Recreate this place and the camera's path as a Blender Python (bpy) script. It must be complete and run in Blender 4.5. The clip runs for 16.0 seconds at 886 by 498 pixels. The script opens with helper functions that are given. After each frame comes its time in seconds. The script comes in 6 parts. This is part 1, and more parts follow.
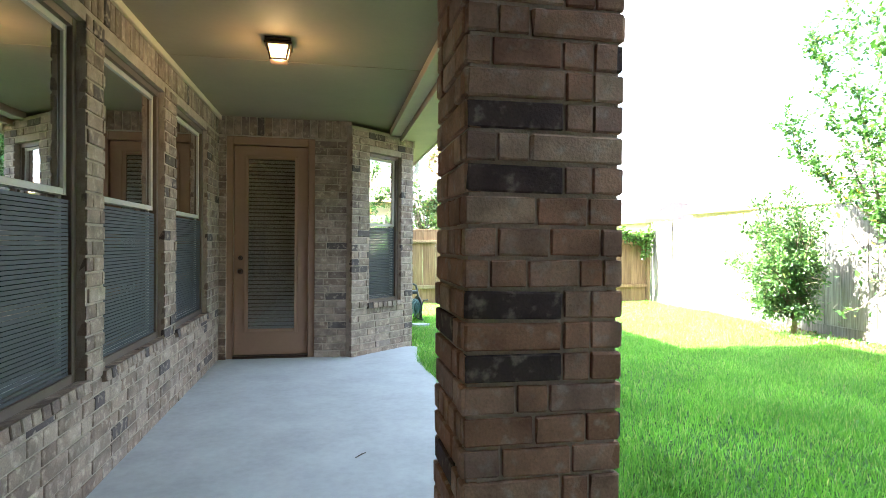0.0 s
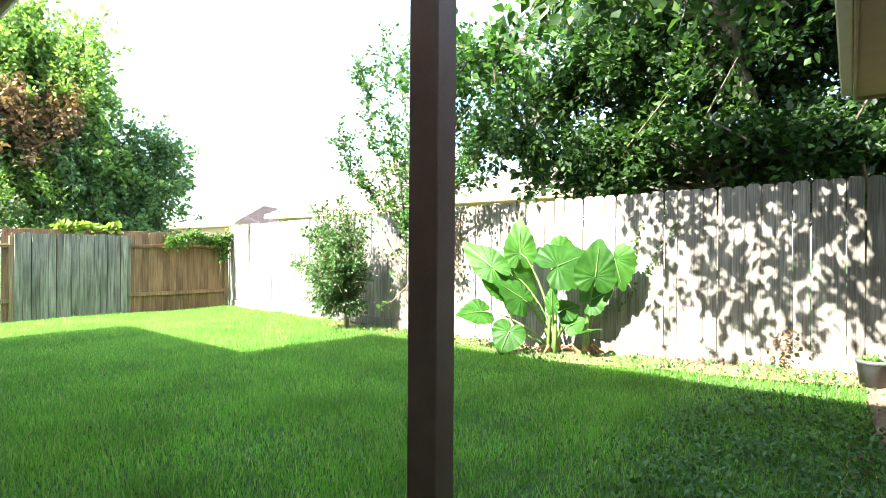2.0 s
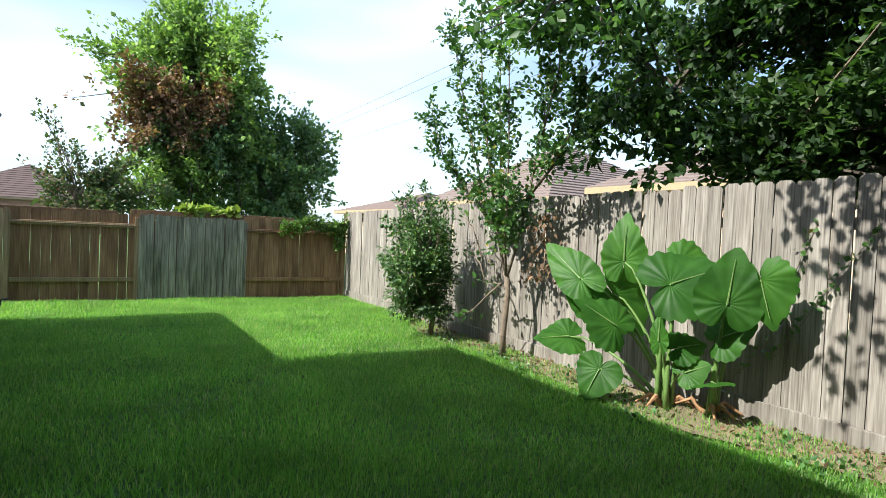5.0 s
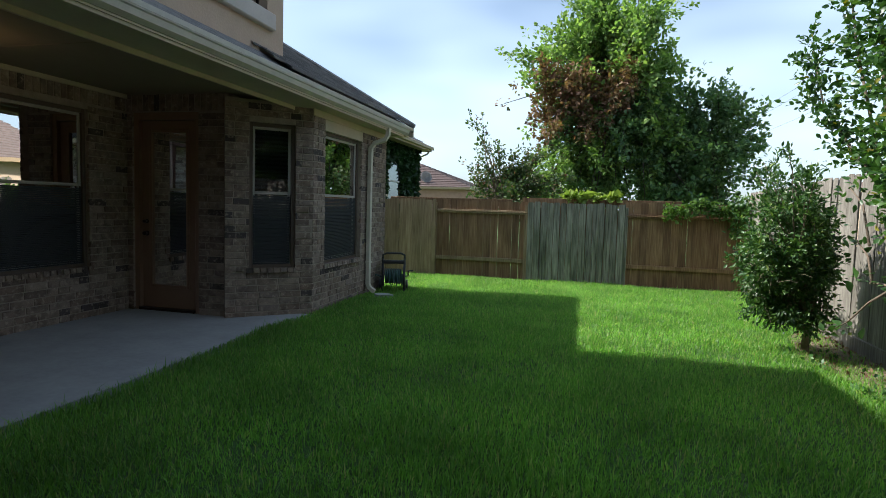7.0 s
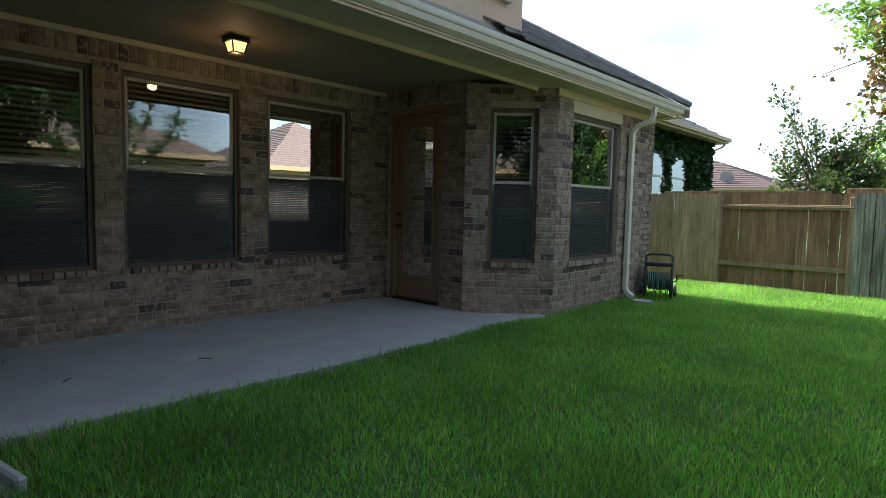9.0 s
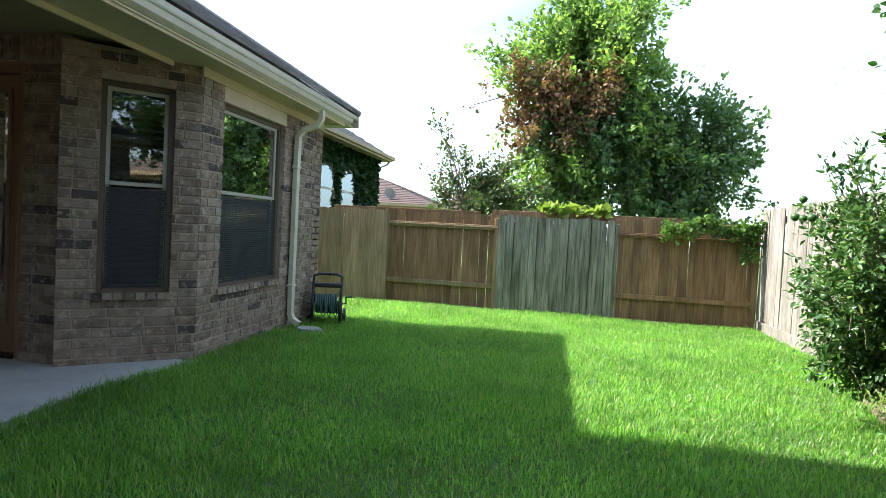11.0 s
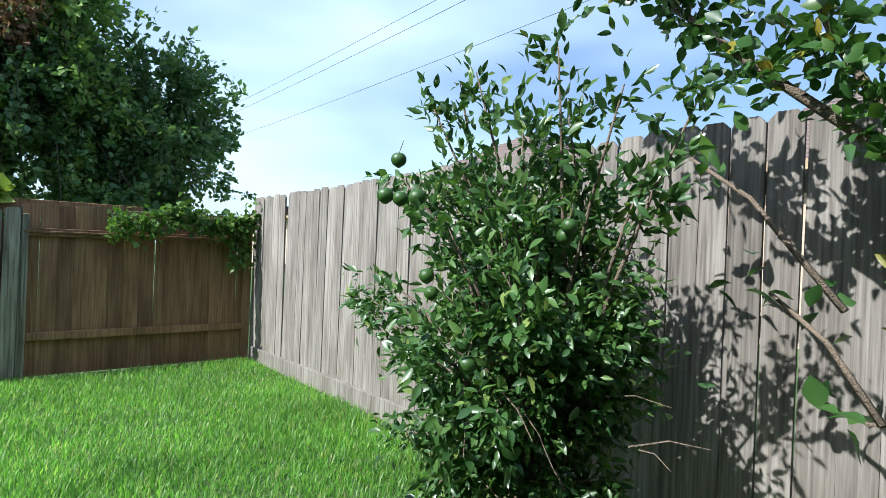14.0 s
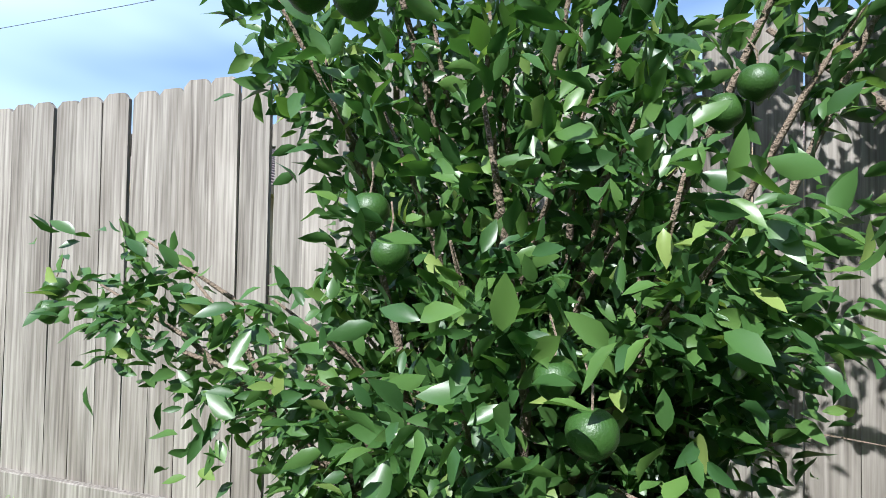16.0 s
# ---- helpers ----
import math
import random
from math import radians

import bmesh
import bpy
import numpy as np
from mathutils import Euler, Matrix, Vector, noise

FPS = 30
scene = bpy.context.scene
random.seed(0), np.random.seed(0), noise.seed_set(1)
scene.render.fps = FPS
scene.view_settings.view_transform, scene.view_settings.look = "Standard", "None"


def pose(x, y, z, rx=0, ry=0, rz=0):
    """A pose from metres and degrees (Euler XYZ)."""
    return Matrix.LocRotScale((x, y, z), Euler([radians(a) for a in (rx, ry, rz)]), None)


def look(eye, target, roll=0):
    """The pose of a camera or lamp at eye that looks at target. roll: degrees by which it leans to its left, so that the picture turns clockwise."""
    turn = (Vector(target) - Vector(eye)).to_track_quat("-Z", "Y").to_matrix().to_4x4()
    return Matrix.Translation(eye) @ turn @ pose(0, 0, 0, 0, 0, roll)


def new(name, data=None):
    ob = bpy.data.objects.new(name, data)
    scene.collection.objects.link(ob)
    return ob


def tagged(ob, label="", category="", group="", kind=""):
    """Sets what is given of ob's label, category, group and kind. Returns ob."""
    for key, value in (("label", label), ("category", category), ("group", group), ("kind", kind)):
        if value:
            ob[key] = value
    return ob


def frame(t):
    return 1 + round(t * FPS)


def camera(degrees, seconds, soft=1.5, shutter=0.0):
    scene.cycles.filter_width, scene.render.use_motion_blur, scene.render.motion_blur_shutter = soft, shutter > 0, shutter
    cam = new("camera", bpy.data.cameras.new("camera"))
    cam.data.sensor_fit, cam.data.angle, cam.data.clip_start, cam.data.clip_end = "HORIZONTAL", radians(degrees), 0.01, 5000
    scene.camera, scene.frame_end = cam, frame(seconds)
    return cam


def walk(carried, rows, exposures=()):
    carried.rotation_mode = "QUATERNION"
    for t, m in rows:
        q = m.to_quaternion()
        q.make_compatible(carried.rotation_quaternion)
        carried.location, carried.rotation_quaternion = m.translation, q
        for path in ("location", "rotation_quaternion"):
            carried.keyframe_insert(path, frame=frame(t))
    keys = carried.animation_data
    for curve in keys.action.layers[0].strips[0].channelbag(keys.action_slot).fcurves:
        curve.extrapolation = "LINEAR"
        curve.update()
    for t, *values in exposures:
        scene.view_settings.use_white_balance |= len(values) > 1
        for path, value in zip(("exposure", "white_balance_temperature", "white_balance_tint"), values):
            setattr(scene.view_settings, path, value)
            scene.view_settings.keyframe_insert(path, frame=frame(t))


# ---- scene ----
cam = camera(75.5, 16.0, 0.8)
PATH = [
    (0, (0.121, -0.077, 1.313), (0.502, 1.887, 1.292), 0.5),
    (0.5, (0.177, -0.104, 1.304), (0.907, 1.758, 1.288), 0.6),
    (1, (0.24, -0.138, 1.301), (1.283, 1.568, 1.293), 0.6),
    (1.5, (0.36, -0.147, 1.304), (1.671, 1.363, 1.305), 0.6),
    (2, (0.638, -0.153, 1.316), (2.158, 1.147, 1.318), 0.4),
    (2.5, (0.854, -0.168, 1.324), (2.582, 0.84, 1.328), 0.4),
    (3, (1.264, -0.125, 1.337), (3.059, 0.758, 1.342), 0.7),
    (3.2, (1.491, -0.106, 1.346), (3.282, 0.784, 1.343), 0.8),
    (5.3, (2.976, 0.256, 1.458), (3.762, 2.094, 1.396), 2.4),
    (5.5, (3.198, 0.271, 1.451), (3.814, 2.173, 1.383), 2.1),
    (6, (3.599, 0.276, 1.477), (3.856, 2.258, 1.387), 2.0),
    (6.5, (4.077, 0.322, 1.508), (3.948, 2.314, 1.381), 1.9),
    (7, (4.451, 0.487, 1.428), (3.972, 2.423, 1.278), 1.7),
    (7.5, (4.970, 0.570, 1.290), (4.109, 2.369, 1.139), 1.5),
    (8, (5.040, 0.910, 1.220), (3.804, 2.475, 1.067), 1.1),
    (8.2, (4.980, 1.040, 1.220), (3.616, 2.494, 1.062), 1.1),
    (10.3, (4.022, 1.886, 1.296), (3.077, 3.646, 1.194), 2.5),
    (10.5, (3.995, 2.0, 1.296), (3.234, 3.848, 1.206), 2.6),
    (11, (4.173, 2.515, 1.3), (3.807, 4.48, 1.225), 3.1),
    (11.5, (4.095, 2.985, 1.308), (4.097, 4.984, 1.247), 2.8),
    (12, (4.057, 3.446, 1.299), (4.385, 5.418, 1.251), 2.8),
    (12.5, (4.153, 3.983, 1.316), (4.787, 5.88, 1.288), 3.0),
    (13, (4.305, 4.527, 1.324), (5.234, 6.298, 1.313), 2.6),
    (13.5, (4.533, 5.039, 1.342), (5.682, 6.676, 1.339), 2.4),
    (14, (4.805, 5.518, 1.333), (6.084, 7.056, 1.334), 2.4),
    (14.5, (5.057, 5.953, 1.276), (6.489, 7.349, 1.285), 2.3),
    (15, (5.309, 6.321, 1.208), (6.898, 7.535, 1.226), 2.0),
    (15.5, (5.398, 6.589, 1.141), (7.148, 7.556, 1.187), 1.5),
    (16, (5.375, 6.841, 1.154), (7.276, 7.461, 1.211), 1.1),
]
EXPOSURE = [(0, 4.05, 6150, 7), (0.7, 3.70, 6150, 7), (1.5, 3.10, 6200, 7), (2.3, 2.65, 6300, 7), (3.2, 2.05, 6300, 8), (4.3, 1.35, 6200, 8), (5.3, 1.03, 6050, 8), (6.5, 0.58, 6000, 8), (7.3, 0.78, 6100, 9), (8.2, 1.08, 6100, 9), (10.3, 1.83, 6250, 9), (11, 1.73, 6150, 9), (12, 1.36, 5800, 9), (12.6, 1.11, 5650, 9), (13.5, 0.91, 5600, 9), (14.5, 0.76, 5600, 10), (15.5, 0.91, 5600, 11), (16, 0.96, 5600, 11)]
walk(cam, [(t, look(e, g, r)) for t, e, g, r in PATH], EXPOSURE)

# ---------------------------------------------------------------- light
SUN = Vector((1.0, -0.08, -0.95)).normalized()      # the way the light travels
world = bpy.data.worlds.new("world")
scene.world = world
world.use_nodes = True
wn, wl = world.node_tree.nodes, world.node_tree.links
bg = wn["Background"]
sky = wn.new("ShaderNodeTexSky")
sky.sky_type, sky.sun_disc = "NISHITA", False
sky.sun_elevation = math.asin(-SUN.z)
sky.sun_rotation = math.atan2(-SUN.x, -SUN.y)
sky.air_density, sky.dust_density, sky.ozone_density = 1.0, 1.6, 1.6
wc = wn.new("ShaderNodeTexCoord")
wm = wn.new("ShaderNodeMapping")
wm.inputs["Scale"].default_value = (1.2, 1.2, 3.6)
wno = wn.new("ShaderNodeTexNoise")
wno.inputs["Scale"].default_value, wno.inputs["Detail"].default_value = 1.1, 3
wno.inputs["Roughness"].default_value = 0.55
wr = wn.new("ShaderNodeValToRGB")
wr.color_ramp.elements[0].position, wr.color_ramp.elements[1].position = 0.40, 0.78
wr.color_ramp.elements[0].color = (0.07, 0.07, 0.07, 1)
wr.color_ramp.elements[1].color = (0.7, 0.7, 0.7, 1)
wx = wn.new("ShaderNodeMix")
wx.data_type = "RGBA"
wl.new(wc.outputs["Generated"], wm.inputs["Vector"])
wl.new(wm.outputs["Vector"], wno.inputs["Vector"])
wl.new(wno.outputs["Fac"], wr.inputs["Fac"])
wl.new(wr.outputs["Color"], wx.inputs[0])
wl.new(sky.outputs["Color"], wx.inputs[6])
wx.inputs[7].default_value = (8.8, 10.3, 11.6, 1)
wl.new(wx.outputs[2], bg.inputs["Color"])
bg.inputs["Strength"].default_value = 0.098
sun = new("sun", bpy.data.lights.new("sun", "SUN"))
sun.data.energy, sun.data.angle, sun.data.color = 5.0, radians(0.55), (1.0, 0.94, 0.82)
sun.matrix_world = look((-20, 2, 20), Vector((-20, 2, 20)) + SUN)


# ---------------------------------------------------------------- materials
def mat_base(name, rough=0.7, metal=0.0):
    m = bpy.data.materials.new(name)
    m.use_nodes = True
    b = m.node_tree.nodes["Principled BSDF"]
    b.inputs["Roughness"].default_value, b.inputs["Metallic"].default_value = rough, metal
    return m, m.node_tree.nodes, m.node_tree.links, b


def noise_of(n, l, scale, detail=5, stretch=(1, 1, 1)):
    g = n.new("ShaderNodeNewGeometry")
    mp = n.new("ShaderNodeMapping")
    mp.inputs["Scale"].default_value = stretch
    t = n.new("ShaderNodeTexNoise")
    t.inputs["Scale"].default_value, t.inputs["Detail"].default_value = scale, detail
    l.new(g.outputs["Position"], mp.inputs["Vector"])
    l.new(mp.outputs["Vector"], t.inputs["Vector"])
    return t.outputs["Fac"]


def ramp(n, l, fac, stops, constant=False):
    r = n.new("ShaderNodeValToRGB")
    e = r.color_ramp.elements
    if constant:
        r.color_ramp.interpolation = "CONSTANT"
    while len(e) < len(stops):
        e.new(0.5)
    for k, (p, c) in zip(e, stops):
        k.position, k.color = p, (*c, 1)
    l.new(fac, r.inputs["Fac"])
    return r.outputs["Color"]


def mix(n, l, fac, a, b, mode="MIX"):
    x = n.new("ShaderNodeMix")
    x.data_type, x.blend_type = "RGBA", mode
    for sock, v in ((0, fac), (6, a), (7, b)):
        if isinstance(v, (int, float)):
            x.inputs[sock].default_value = v
        elif isinstance(v, tuple):
            x.inputs[sock].default_value = (*v, 1)
        else:
            l.new(v, x.inputs[sock])
    return x.outputs[2]


def bump(n, l, b, height, strength, distance=0.01):
    u = n.new("ShaderNodeBump")
    u.inputs["Strength"].default_value, u.inputs["Distance"].default_value = strength, distance
    l.new(height, u.inputs["Height"])
    l.new(u.outputs["Normal"], b.inputs["Normal"])


def plain(name, c, rough=0.6, metal=0.0, var=0.18, scale=9.0, relief=0.15, dist=0.004):
    """A coat of one colour with fine and broad variation."""
    m, n, l, b = mat_base(name, rough, metal)
    d = tuple(v * (1 - var) for v in c)
    u = tuple(min(1, v * (1 + var)) for v in c)
    f1 = noise_of(n, l, scale)
    f2 = noise_of(n, l, scale * 9, 3)
    col = mix(n, l, 0.35, ramp(n, l, f1, ((0.3, d), (0.7, u))), ramp(n, l, f2, ((0.3, d), (0.7, u))))
    l.new(col, b.inputs["Base Color"])
    bump(n, l, b, f2, relief, dist)
    return m


BRICKS = ((0.0, (0.40, 0.205, 0.12)), (0.14, (0.50, 0.29, 0.185)), (0.3, (0.43, 0.235, 0.145)), (0.46, (0.54, 0.36, 0.24)),
          (0.6, (0.35, 0.18, 0.11)), (0.7, (0.49, 0.29, 0.19)), (0.84, (0.44, 0.265, 0.175)), (0.94, (0.36, 0.22, 0.16)))
DARK = ((0.0, (0.07, 0.045, 0.04)), (0.5, (0.09, 0.055, 0.048)))
HOUSE = ((0.0, (0.235, 0.165, 0.125)), (0.14, (0.30, 0.225, 0.175)), (0.3, (0.25, 0.185, 0.145)), (0.46, (0.34, 0.265, 0.21)),
         (0.6, (0.195, 0.14, 0.112)), (0.7, (0.28, 0.215, 0.17)), (0.84, (0.26, 0.20, 0.165)), (0.94, (0.085, 0.066, 0.062)))
PALE = ((0.0, (0.30, 0.25, 0.215)), (0.14, (0.42, 0.37, 0.33)), (0.27, (0.20, 0.155, 0.13)), (0.40, (0.50, 0.46, 0.42)),
        (0.54, (0.31, 0.26, 0.225)), (0.66, (0.56, 0.53, 0.50)), (0.76, (0.25, 0.20, 0.17)), (0.87, (0.13, 0.11, 0.105)))


def brick_mat(name, stops, island):
    m, n, l, b = mat_base(name, 0.88)
    if island:
        rnd = n.new("ShaderNodeNewGeometry").outputs["Random Per Island"]
    else:
        rnd = n.new("ShaderNodeObjectInfo").outputs["Random"]
    base = ramp(n, l, rnd, stops, True)
    f1, f2, f3 = noise_of(n, l, 22, 6), noise_of(n, l, 130, 4), noise_of(n, l, 9, 5)
    smear = ramp(n, l, f1, ((0.54, (0, 0, 0)), (0.68, (1, 1, 1))))
    col = mix(n, l, smear, base, mix(n, l, 0.55, base, (0.56, 0.46, 0.36)))
    dark = ramp(n, l, f3, ((0.36, (0.62, 0.6, 0.6)), (0.56, (1, 1, 1))))
    col = mix(n, l, 1.0, col, dark, "MULTIPLY")
    grain = ramp(n, l, f2, ((0.3, (0.8, 0.8, 0.8)), (0.7, (1.12, 1.12, 1.12))))
    col = mix(n, l, 1.0, col, grain, "MULTIPLY")
    l.new(col, b.inputs["Base Color"])
    bump(n, l, b, mix(n, l, 0.5, f1, f2), 0.7, 0.006)
    return m


def wood_mat(name, dark, mid, light, stain=(0.5, 0.5, 0.5), rough=0.85):
    """Weathered fence timber; every board differs a little."""
    m, n, l, b = mat_base(name, rough)
    rnd = n.new("ShaderNodeObjectInfo").outputs["Random"]
    g = n.new("ShaderNodeNewGeometry")
    off = n.new("ShaderNodeCombineXYZ")
    l.new(rnd, off.inputs[2])
    add = n.new("ShaderNodeVectorMath")
    add.operation = "MULTIPLY_ADD"
    add.inputs[1].default_value = (1, 1, 1)
    sc = n.new("ShaderNodeVectorMath")
    sc.operation = "SCALE"
    sc.inputs["Scale"].default_value = 37.0
    l.new(off.outputs[0], sc.inputs[0])
    l.new(g.outputs["Position"], add.inputs[0])
    l.new(sc.outputs[0], add.inputs[2])
    mp = n.new("ShaderNodeMapping")
    mp.inputs["Scale"].default_value = (70, 70, 2.2)
    l.new(add.outputs[0], mp.inputs["Vector"])
    t = n.new("ShaderNodeTexNoise")
    t.inputs["Scale"].default_value, t.inputs["Detail"].default_value = 1.0, 6
    l.new(mp.outputs["Vector"], t.inputs["Vector"])
    mp2 = n.new("ShaderNodeMapping")
    mp2.inputs["Scale"].default_value = (3, 3, 0.9)
    l.new(add.outputs[0], mp2.inputs["Vector"])
    t2 = n.new("ShaderNodeTexNoise")
    t2.inputs["Scale"].default_value, t2.inputs["Detail"].default_value = 1.6, 5
    l.new(mp2.outputs["Vector"], t2.inputs["Vector"])
    col = ramp(n, l, t.outputs["Fac"], ((0.28, dark), (0.5, mid), (0.75, light)))
    blot = ramp(n, l, t2.outputs["Fac"], ((0.35, stain), (0.6, (1, 1, 1))))
    col = mix(n, l, 0.75, col, blot, "MULTIPLY")
    tone = ramp(n, l, rnd, ((0.0, (0.78, 0.77, 0.75)), (1.0, (1.12, 1.1, 1.08))))
    col = mix(n, l, 1.0, col, tone, "MULTIPLY")
    l.new(col, b.inputs["Base Color"])
    bump(n, l, b, t.outputs["Fac"], 0.55, 0.006)
    return m


def leaf_mat(name, stops, rough=0.42, trans=0.35):
    m, n, l, b = mat_base(name, rough)
    rnd = n.new("ShaderNodeNewGeometry").outputs["Random Per Island"]
    big = noise_of(n, l, 1.3, 3)
    c = ramp(n, l, rnd, stops)
    c = mix(n, l, 1.0, c, ramp(n, l, big, ((0.3, (0.72, 0.75, 0.7)), (0.7, (1.2, 1.18, 1.05)))), "MULTIPLY")
    l.new(c, b.inputs["Base Color"])
    tr = n.new("ShaderNodeBsdfTranslucent")
    bright = mix(n, l, 1.0, c, (1.35, 1.5, 0.75), "MULTIPLY")
    l.new(bright, tr.inputs["Color"])
    ms = n.new("ShaderNodeMixShader")
    ms.inputs[0].default_value = trans
    l.new(b.outputs[0], ms.inputs[1])
    l.new(tr.outputs[0], ms.inputs[2])
    l.new(ms.outputs[0], n["Material Output"].inputs["Surface"])
    return m


def glass_mat(name):
    m, n, l, b = mat_base(name, 0.0)
    n.remove(b)
    gl = n.new("ShaderNodeBsdfGlossy")
    gl.inputs["Roughness"].default_value = 0.012
    tb = n.new("ShaderNodeBsdfTransparent")
    tb.inputs["Color"].default_value = (0.74, 0.78, 0.78, 1)
    fr = n.new("ShaderNodeFresnel")
    fr.inputs["IOR"].default_value = 2.05
    ms = n.new("ShaderNodeMixShader")
    l.new(fr.outputs[0], ms.inputs[0])
    l.new(tb.outputs[0], ms.inputs[1])
    l.new(gl.outputs[0], ms.inputs[2])
    f = noise_of(n, l, 2.2, 2)
    u = n.new("ShaderNodeBump")
    u.inputs["Strength"].default_value, u.inputs["Distance"].default_value = 0.06, 0.01
    l.new(f, u.inputs["Height"])
    l.new(u.outputs["Normal"], gl.inputs["Normal"])
    l.new(ms.outputs[0], n["Material Output"].inputs["Surface"])
    return m


M_BRICK, M_BRICK_J = brick_mat("brick_brown", BRICKS, False), brick_mat("brick_brown_joined", BRICKS, True)
M_HOUSE, M_HOUSE_J = brick_mat("brick_grey_brown", HOUSE, False), brick_mat("brick_grey_brown_joined", HOUSE, True)
M_PALE, M_PALE_J = brick_mat("brick_pale", PALE, False), brick_mat("brick_pale_joined", PALE, True)
M_BRICK_D = brick_mat("brick_charred", DARK, False)
M_MORTAR = plain("mortar", (0.33, 0.27, 0.215), 0.95, 0, 0.25, 14, 0.6, 0.006)
M_MORTAR_P = plain("mortar_grey", (0.36, 0.33, 0.30), 0.95, 0, 0.25, 14, 0.6, 0.006)
M_MORTAR_L = plain("mortar_pale", (0.52, 0.42, 0.32), 0.95, 0, 0.25, 14, 0.6, 0.006)
M_CONC = plain("concrete", (0.335, 0.335, 0.33), 0.85, 0, 0.16, 2.3, 0.25, 0.004)
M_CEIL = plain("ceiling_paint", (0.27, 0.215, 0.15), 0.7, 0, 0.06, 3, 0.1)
M_TRIM = plain("trim_cream", (0.56, 0.47, 0.34), 0.6, 0, 0.08, 4, 0.1)
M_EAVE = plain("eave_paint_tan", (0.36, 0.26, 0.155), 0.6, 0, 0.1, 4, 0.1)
M_STUCCO = plain("stucco_tan", (0.52, 0.39, 0.29), 0.9, 0, 0.08, 5, 0.5, 0.006)
M_SILLW = plain("ledge_paint", (0.56, 0.50, 0.46), 0.7, 0, 0.08, 6, 0.15)
M_GUTTER = plain("gutter_paint", (0.50, 0.46, 0.38), 0.42, 0, 0.1, 8, 0.08)
M_SPOUT = plain("downspout_paint", (0.60, 0.55, 0.45), 0.45, 0, 0.14, 7, 0.08)
M_SHINGLE = plain("asphalt_shingle", (0.22, 0.21, 0.205), 0.95, 0, 0.35, 12, 0.7, 0.006)
M_TILE = plain("brown_roof_tile", (0.165, 0.125, 0.112), 0.85, 0, 0.2, 6, 0.3)
M_TILE_R = plain("dark_red_roof", (0.085, 0.055, 0.05), 0.9, 0, 0.2, 6, 0.3)
M_FRAME = plain("window_frame_brown", (0.10, 0.07, 0.052), 0.5, 0, 0.12, 8, 0.06)
M_SASH = plain("window_sash_taupe", (0.42, 0.39, 0.35), 0.5, 0, 0.1, 8, 0.06)
M_SCREEN = plain("insect_screen", (0.02, 0.023, 0.028), 0.6, 0, 0.1, 60, 0.1)
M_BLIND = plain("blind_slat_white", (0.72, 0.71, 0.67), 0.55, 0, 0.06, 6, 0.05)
# the white slats again, with the bay's shade put into the colour
M_BLIND_SHADE = plain("blind_slat_shaded", (0.16, 0.16, 0.155), 0.6, 0, 0.06, 6, 0.05)
# the gloom of unlit rooms, painted as a dark colour
M_ROOM = plain("unlit_room_dark", (0.10, 0.085, 0.07), 0.9, 0, 0.1, 2, 0.1)
M_DOOR = plain("door_paint_brown", (0.26, 0.155, 0.10), 0.5, 0, 0.1, 5, 0.12)
M_BRASS = plain("aged_bronze", (0.06, 0.04, 0.03), 0.4, 0.7, 0.2, 30, 0.1)
M_POST = plain("post_paint_brown", (0.21, 0.135, 0.115), 0.45, 0, 0.16, 7, 0.12)
M_GLASS = glass_mat("window_glass")
M_FENCE_S = wood_mat("fence_grey_timber", (0.125, 0.11, 0.097), (0.245, 0.225, 0.20), (0.37, 0.345, 0.315), (0.58, 0.55, 0.53))
M_FENCE_E = wood_mat("fence_brown_timber", (0.155, 0.085, 0.042), (0.25, 0.148, 0.075), (0.36, 0.23, 0.125), (0.55, 0.5, 0.45))
M_FENCE_T = wood_mat("fence_tan_timber", (0.20, 0.135, 0.075), (0.31, 0.225, 0.13), (0.42, 0.32, 0.20), (0.6, 0.58, 0.5))
M_FENCE_G = wood_mat("fence_green_timber", (0.10, 0.10, 0.075), (0.27, 0.265, 0.205), (0.42, 0.41, 0.33), (0.36, 0.38, 0.32))
M_STRAW = plain("dry_grass_bed", (0.215, 0.165, 0.105), 0.95, 0, 0.4, 9, 0.9, 0.02)
M_SOIL = plain("soil_and_mulch", (0.21, 0.145, 0.10), 0.95, 0, 0.45, 11, 0.9, 0.02)
M_BARK = plain("grey_brown_bark", (0.19, 0.145, 0.105), 0.9, 0, 0.35, 18, 0.8, 0.012)
M_BARK_D = plain("dark_bark", (0.085, 0.068, 0.052), 0.9, 0, 0.35, 14, 0.8, 0.012)
M_STEM = plain("green_stem", (0.13, 0.22, 0.06), 0.45, 0, 0.25, 10, 0.1)
M_HUSK = plain("dry_husk", (0.30, 0.16, 0.08), 0.85, 0, 0.35, 20, 0.4)
M_BLACK = plain("black_plastic", (0.022, 0.022, 0.024), 0.45, 0, 0.2, 20, 0.1)
M_HOSE = plain("green_rubber_hose", (0.035, 0.085, 0.075), 0.4, 0, 0.2, 20, 0.08)
M_GREY = plain("grey_plastic", (0.25, 0.24, 0.23), 0.6, 0, 0.15, 20, 0.1)
M_POT = plain("grey_nursery_pot", (0.10, 0.10, 0.11), 0.6, 0, 0.2, 20, 0.1)
M_FRUIT = plain("green_citrus_rind", (0.035, 0.085, 0.016), 0.42, 0, 0.25, 40, 0.35, 0.002)
M_GRASS = leaf_mat("grass_blades", ((0.0, (0.095, 0.215, 0.045)), (0.5, (0.17, 0.35, 0.072)), (0.86, (0.25, 0.45, 0.10)), (1.0, (0.44, 0.42, 0.22))), 0.42, 0.6)
